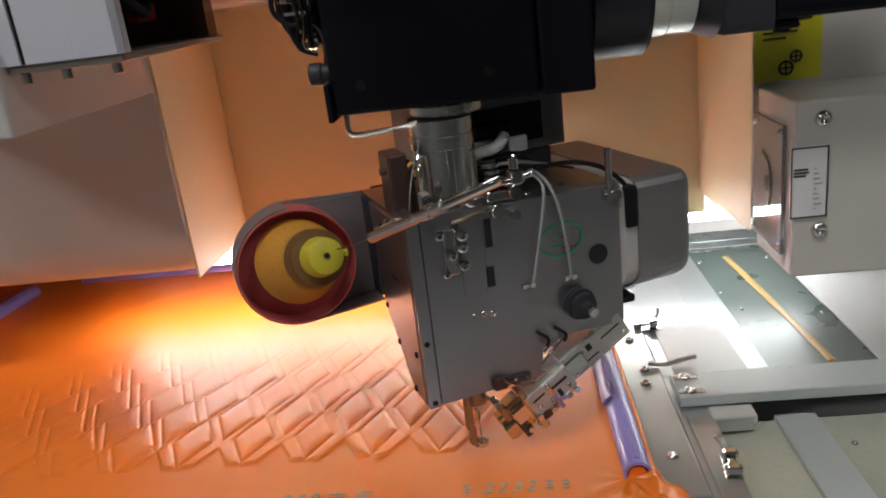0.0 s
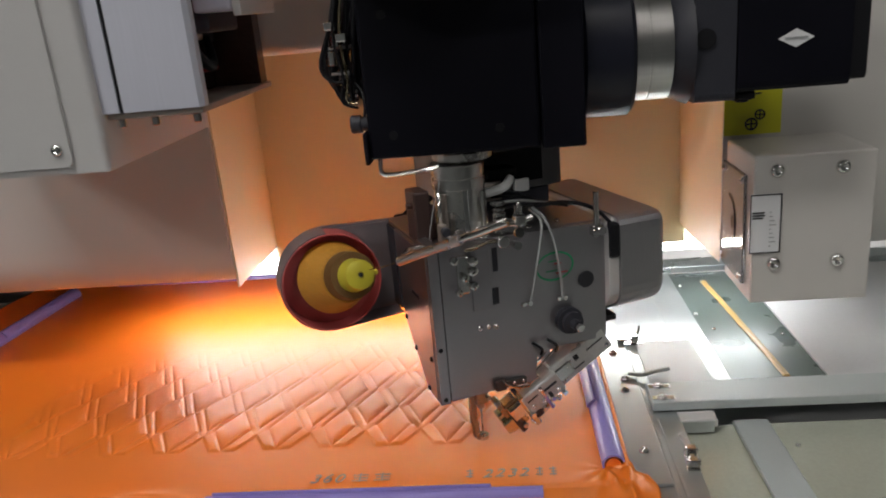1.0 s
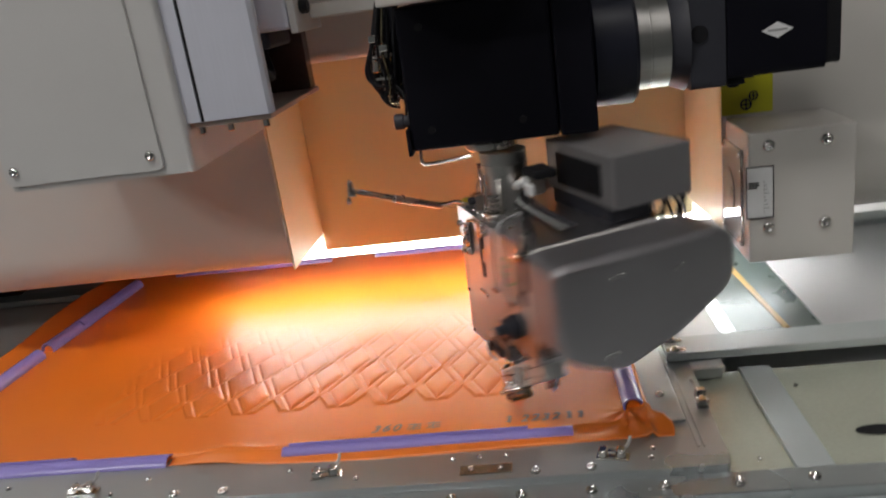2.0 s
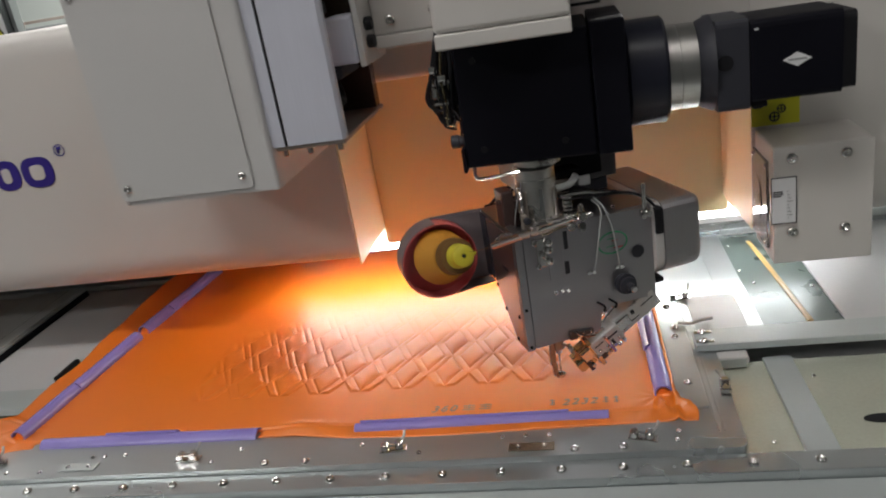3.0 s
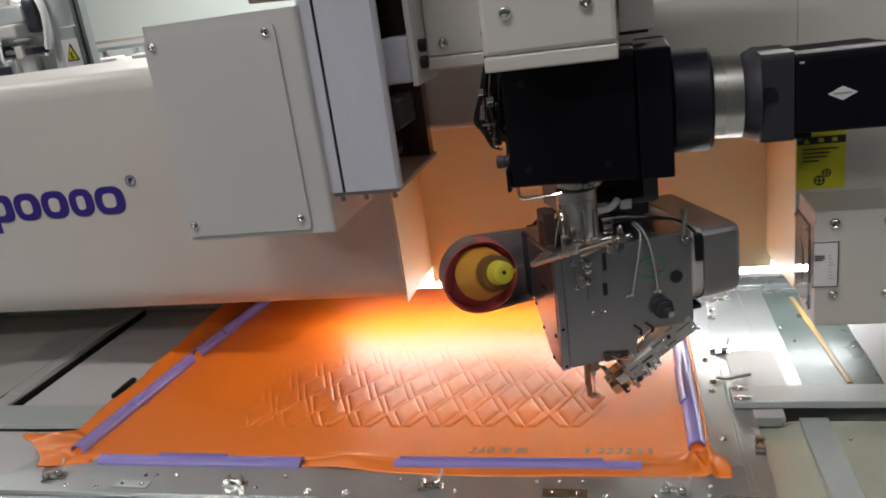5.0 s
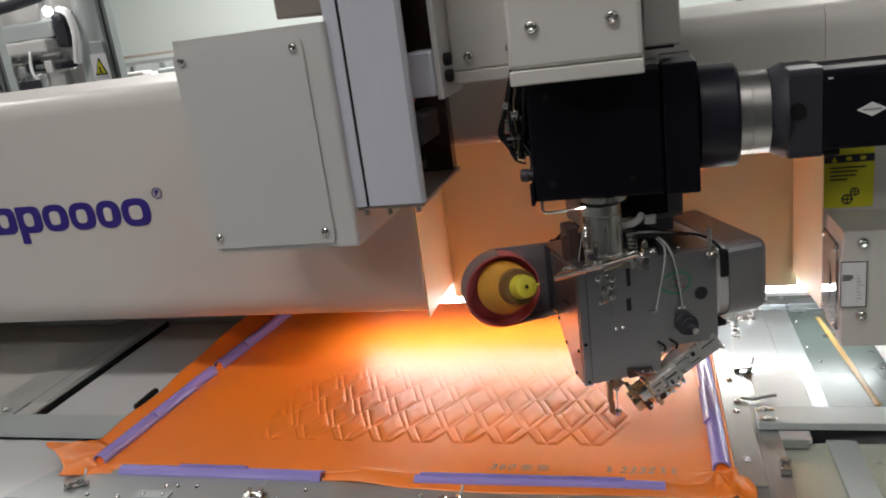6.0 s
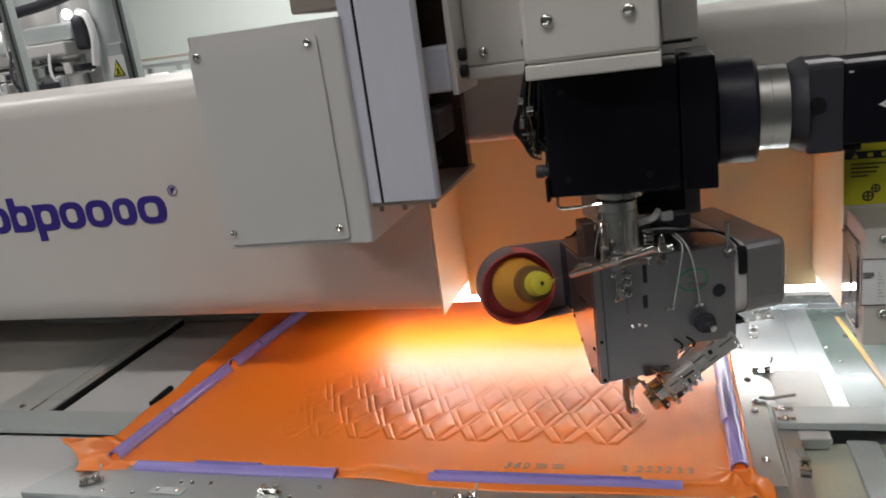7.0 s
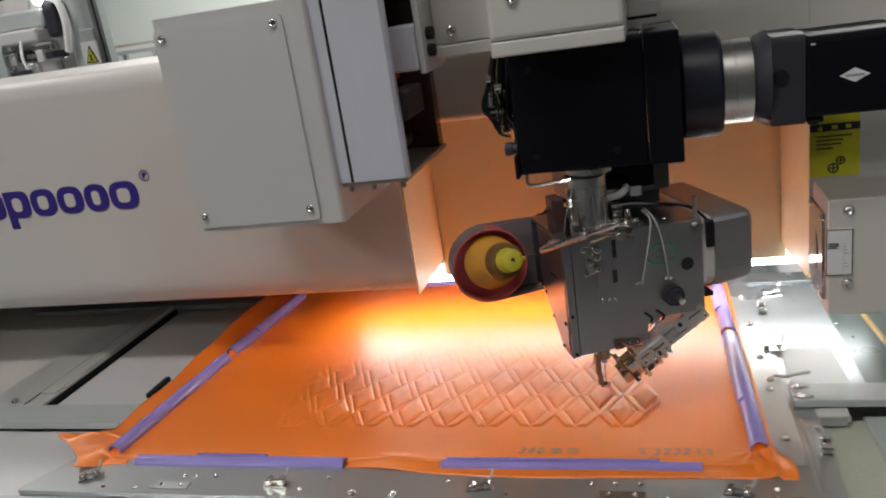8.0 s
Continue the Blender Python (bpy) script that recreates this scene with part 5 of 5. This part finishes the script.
# ---- machine table under the pallet ----
def machine_table():
    t = thing("machine_table", "white machine table top on beige legs under the pallet", "table")
    solid("table_top", TABLEWHITE, t, (-1.7, 1.5, 0.2, 1.6, ZT - 0.075, ZT - 0.051), 0.003)
    for x in (-1.5, 1.3):
        for y in (0.3, 1.4):
            solid("leg", BEIGE, t, (x - 0.03, x + 0.03, y - 0.03, y + 0.03, 0, ZT - 0.0752), 0.003)
    return t


machine_table()


def pallet_sheets(t):
    """Covers of the moving frame beside the clamping plate."""
    solid("steel_cover", SHEET, t, (0.1720, 0.95, 0.428, 0.5895, ZT - 0.017, ZT - 0.0130), 0.0005)
    sh = solid("polished_cover", GLASSY, t, (0.2365, 0.3200, 0.6275, 0.929, ZT - 0.008, ZT - 0.004), 0.0005)
    for x, y in ((0.243, 0.885), (0.241, 0.80), (0.250, 0.76), (0.312, 0.74), (0.312, 0.885)):
        screw(sh, (x, y, ZT - 0.004), (0, 0, 1), 0.0020)
    solid("white_cover", TABLEWHITE, t, (0.3205, 0.95, 0.6275, 0.929, ZT - 0.008, ZT - 0.003), 0.0005)
    solid("white_strip", ALU, t, (0.2035, 0.2360, 0.6275, 0.929, ZT - 0.006, ZT - 0.001), 0.0005)
    solid("white_cover", TABLEWHITE, t, (-0.787, -0.60, 0.6155, 1.30, ZT - 0.018, ZT - 0.013), 0.0005)
    solid("white_cover", TABLEWHITE, t, (-1.1, -0.60, 0.428, 0.5675, ZT - 0.018, ZT - 0.013), 0.0005)
    solid("side_cover", BEIGE, t, (-1.4, -0.897, 0.6155, 1.2, ZT - 0.05, ZT - 0.012), 0.004)
    for x, y in ((0.262, 0.555), (0.2, 0.45), (0.30, 0.44), (0.345, 0.56)):
        screw(t, (x, y, ZT - 0.0130), (0, 0, 1), 0.0022)
    bm = bmesh.new()
    pts = []
    for k in range(20):
        a = 2 * math.pi * k / 20
        pts.append((0.300 + 0.018 * math.cos(a), 0.478 + 0.007 * math.sin(a)))
    prism(bm, pts, ZT - 0.0127, ZT - 0.0121, "xy")
    part("oval_opening", bm, DARK, t)
    bm = bmesh.new()
    tube(bm, [(0.272, 0.895, ZT - 0.0022), (0.278, 0.80, ZT - 0.0022), (0.286, 0.652, ZT - 0.0022)], 0.0034, 10)
    bmesh.ops.scale(bm, vec=(1, 1, 0.4), space=Matrix.Translation((0, 0, -ZT + 0.004)), verts=bm.verts)
    part("amber_strip", bm, AMBER, t, "amber plastic strip lying on the steel cover")


pallet_sheets(pallet)


# ---- far hall: another machine, guards and benches ----
def guard_post(x, y, z0=0.0, z1=3.0):
    t = thing("guard_post", "slim aluminium profile post of a machine guard", "post", (x, y, z0), "guard posts")
    bm = bmesh.new()
    prism(bm, [(-0.02, -0.02), (-0.005, -0.02), (-0.005, -0.012), (0.005, -0.012), (0.005, -0.02), (0.02, -0.02), (0.02, 0.02), (-0.02, 0.02)], 0, z1 - z0, "xy")
    part("profile", bm, ALU, t)
    solid("groove", DARK, t, (-0.0045, 0.0045, -0.0135, -0.0125, 0.0, z1 - z0))
    return t


for gx, gy in ((-2.42, 2.5), (-1.90, 2.5), (-3.3, 2.6)):
    guard_post(gx, gy)


def hall_sign():
    t = thing("warning_sign", "small yellow pinch-hazard triangle on a white sheet", "sign", (-1.945, 2.46, 1.288))
    solid("sheet", WHITE, t, (-0.036, 0.036, -0.002, 0.0, -0.06, 0.055))
    bm = bmesh.new()
    prism(bm, rounded([(-0.027, -0.024), (0.027, -0.024), (0.0, 0.042)], 0.003, 2), -0.004, -0.0024, "xz")
    part("triangle_border", bm, INK, t)
    bm = bmesh.new()
    prism(bm, rounded([(-0.020, -0.0195), (0.020, -0.0195), (0.0, 0.030)], 0.002, 2), -0.006, -0.0044, "xz")
    part("triangle", bm, YELLOW, t)
    bm = bmesh.new()
    box(bm, -0.008, 0.008, -0.0076, -0.0064, -0.015, -0.011)
    box(bm, -0.004, 0.003, -0.0076, -0.0064, -0.011, 0.008)
    part("symbol", bm, INK, t)
    solid("carrier", GREYBAR, t, (-0.03, 0.03, 0.001, 0.05, -1.288, 0.1), 0.003)
    return t


hall_sign()


def other_machine(x, y):
    t = thing("second_machine", "grey machine with ducts and a work lamp standing in the hall", "machine", (x, y, 0), "far machines")
    solid("beam", GREYBAR, t, (-0.16, 0.13, -0.10, 0.10, 1.455, 1.54), 0.012)
    solid("lower_beam", PANELWHITE, t, (-0.18, 0.12, -0.16, 0.06, 1.385, 1.452), 0.012)
    rod("column", GREYBAR, t, (-0.13, 0.0, 0.93), (0, 0, 1), 0.045, 0.455, 24)
    rod("upper_tube", WHITE, t, (0.0, 0.03, 1.545), (0.1, 0, 1), 0.022, 0.5, 18)
    hose("top_pipe", SLATE, t, [(-0.7, 0.0, 1.60), (-0.35, 0.0, 1.62), (0.02, 0.0, 1.66), (0.3, 0.0, 1.74)], 0.028, seg=12)
    solid("motor", SLATE, t, (0.135, 0.205, -0.10, 0.06, 1.40, 1.57), 0.016)
    bm = bmesh.new()
    lathe(bm, (0.16, -0.12, 1.575), (0.2, -1, -0.1), [(0.018, 0), (0.024, 0.02), (0.022, 0.022)], 18)
    part("work_lamp", bm, LAMPM, t)
    hose("duct", GREYBAR, t, [(0.33, 0.0, 2.2), (0.30, 0.0, 1.8), (0.27, 0.0, 1.45), (0.24, 0.0, 0.93)], 0.068, seg=18)
    hose("air_hose", WHITE, t, [(0.18, -0.08, 1.58), (0.235, -0.09, 1.55), (0.255, -0.10, 1.45), (0.22, -0.09, 1.32)], 0.018, seg=10)
    for k in range(5):
        solid("clamp_block", (GREYBAR, SLATE, ALU, PANELWHITE, SLATE)[k], t, (-0.10 + 0.055 * k, -0.055 + 0.055 * k, -0.14, -0.02, 1.29 + 0.012 * (k % 3), 1.335 + 0.014 * (k % 2)), 0.006)
    rod("white_pipe", WHITE, t, (-0.05, 0.10, 1.54), (0, 0, 1), 0.035, 0.9, 16)
    rod("white_pipe", WHITE, t, (-0.42, 0.10, 0.93), (0, 0, 1), 0.030, 1.4, 16)
    for k in range(3):
        rod("polished_column", CHROME, t, (-0.30 + 0.06 * k, -0.06, 0.93), (0, 0, 1), 0.014, 0.46, 14)
    for k in range(4):
        hose("cable", (WHITE, SLATE, GREYBAR, WHITE)[k], t, [(-0.35 + 0.12 * k, -0.13, 1.44), (-0.32 + 0.12 * k, -0.20, 1.30), (-0.27 + 0.12 * k, -0.17, 1.18), (-0.25 + 0.1 * k, -0.12, 1.0)], 0.008, seg=8)
    sc = solid("screen", SLATE, t, (-0.04, 0.09, -0.22, -0.20, 1.165, 1.265), 0.006)
    for u in (-0.05, 0.094):
        solid("screen_frame", ALU, sc, (u, u + 0.012, -0.225, -0.198, 1.15, 1.275), 0.002)
    for k in range(7):
        rod("rod", ALU if k % 2 else GREYBAR, t, (-0.52 + 0.085 * k, -0.12, 0.93), (0.04 * (k % 3 - 1), 0, 1), 0.010, 0.26 + 0.03 * (k % 3), 10)
    solid("back_panel", PANELWHITE, t, (-0.60, 0.20, 0.22, 0.25, 0.93, 1.66), 0.006)
    for k in range(5):
        solid("panel_rib", (ALU, GREYBAR, WHITE)[k % 3], t, (-0.56 + 0.15 * k, -0.53 + 0.15 * k, 0.195, 0.219, 0.95, 1.50 + 0.03 * (k % 2)), 0.003)
    rod("guide_shaft", CHROME, t, (-0.58, -0.10, 1.345), (1, 0, 0.02), 0.012, 0.72, 14)
    rod("guide_shaft", CHROME, t, (-0.58, -0.02, 1.285), (1, 0, 0.02), 0.010, 0.72, 14)
    for k in range(6):
        rod("fitting", (CHROME, SLATE, WHITE)[k % 3], t, (-0.50 + 0.11 * k, -0.17, 1.20 + 0.018 * (k % 3)), (0.1 * (k % 2), -0.2, 1), 0.016, 0.055, 12, 0.003)
    solid("bed", PANELWHITE, t, (-0.8, 0.6, -0.4, 0.5, 0.85, 0.93), 0.01)
    for lx in (-0.7, 0.5):
        solid("leg", GREYBAR, t, (lx - 0.04, lx + 0.04, -0.3, 0.4, 0, 0.85), 0.01)
    return t


other_machine(-2.86, 3.3)
other_machine(-4.05, 4.1)


def bench(x, y):
    t = thing("workbench", "workbench with a low shelf frame against the hall wall", "workbench", (x, y, 0), "hall benches")
    solid("top", PANELWHITE, t, (-0.7, 0.7, -0.3, 0.3, 0.9, 0.94), 0.006)
    for lx in (-0.65, 0.65):
        for ly in (-0.26, 0.26):
            solid("leg", GREYBAR, t, (lx - 0.02, lx + 0.02, ly - 0.02, ly + 0.02, 0, 0.9), 0.003)
    solid("shelf", ALU, t, (-0.45, 0.15, 0.0, 0.28, 1.235, 1.27), 0.004)
    for lx in (-0.43, -0.13, 0.13):
        solid("upright", ALU, t, (lx - 0.02, lx + 0.02, 0.1, 0.14, 0.94, 1.235), 0.003)
    rod("cloth_roll", WHITE, t, (-0.12, -0.1, 1.10), (1, 0.1, 0), 0.07, 0.30, 20, 0.01)
    solid("roll_rest", GREYBAR, t, (-0.1, 0.16, -0.16, -0.04, 0.94, 1.032), 0.005)
    for k in range(4):
        solid("sewing_arm", (WHITE, PANELWHITE, GREYBAR, WHITE)[k], t, (-0.55 + 0.3 * k, -0.38 + 0.3 * k, -0.25, -0.12, 1.12 + 0.02 * (k % 2), 1.19), 0.015)
        solid("sewing_post", PANELWHITE, t, (-0.43 + 0.3 * k, -0.385 + 0.3 * k, -0.25, -0.12, 0.94, 1.12), 0.01)
    solid("machine_box", PANELWHITE, t, (-0.42, -0.2, -0.2, 0.0, 0.94, 1.16), 0.02)
    for lx in (-0.62, 0.60):
        solid("rack_post", TAUPE, t, (lx - 0.022, lx + 0.022, 0.20, 0.244, 0.94, 1.325), 0.003)
    solid("rack_rail", TAUPE, t, (-0.62, 0.60, 0.245, 0.275, 1.30, 1.325), 0.003)
    for k in range(6):
        solid("tool_box", (SLATE, TAUPE, WHITE, GREYBAR, RUSTY, PANELWHITE)[k], t, (-0.52 + 0.18 * k, -0.40 + 0.18 * k, 0.02, 0.18, 0.94, 1.06 + 0.05 * (k % 3)), 0.01)
    return t


bench(-3.9, 5.9)
bench(-2.2, 6.2)
bench(1.4, 6.2)


# ---- movement ----
def motions():
    lift = [(0, 0), (4.35, 0), (4.5, 0.0058), (4.7, 0.018), (4.9, 0.029), (5.1, 0.0342), (5.3, 0.0345), (8, 0.0345)]
    walk(carriage, [(t, pose(0, 0, z)) for t, z in lift])
    turns = [(0, 24, 0), (1.1, 24, 0), (1.2, 2, 0), (1.3, -32, 0), (1.4, -63, 0), (1.5, -94, 0), (1.6, -121, 0), (1.7, -149, 0), (1.8, -132, 0), (1.9, -101, 0),
             (2.0, -65, 0), (2.1, -41, 0), (2.2, -8, 0), (2.3, 17, 0), (2.4, 24, 0), (4.35, 24, 0)] + [(t, 24, z) for t, z in lift[2:]]
    walk(head, [(t, pose(AXIS[0], AXIS[1], z, 0, 0, yaw)) for t, yaw, z in turns])
    slide = [(0, 0, 0), (7.6, 0, 0), (7.7, 0.0015, -0.0005), (7.8, 0.0085, -0.0032), (7.9, 0.0245, -0.0096), (8.0, 0.0432, -0.0175)]
    for ob in moved_with_pallet:
        rest = ob.matrix_basis.copy()
        walk(ob, [(t, Matrix.Translation((x, y, 0)) @ rest) for t, x, y in slide])


motions()
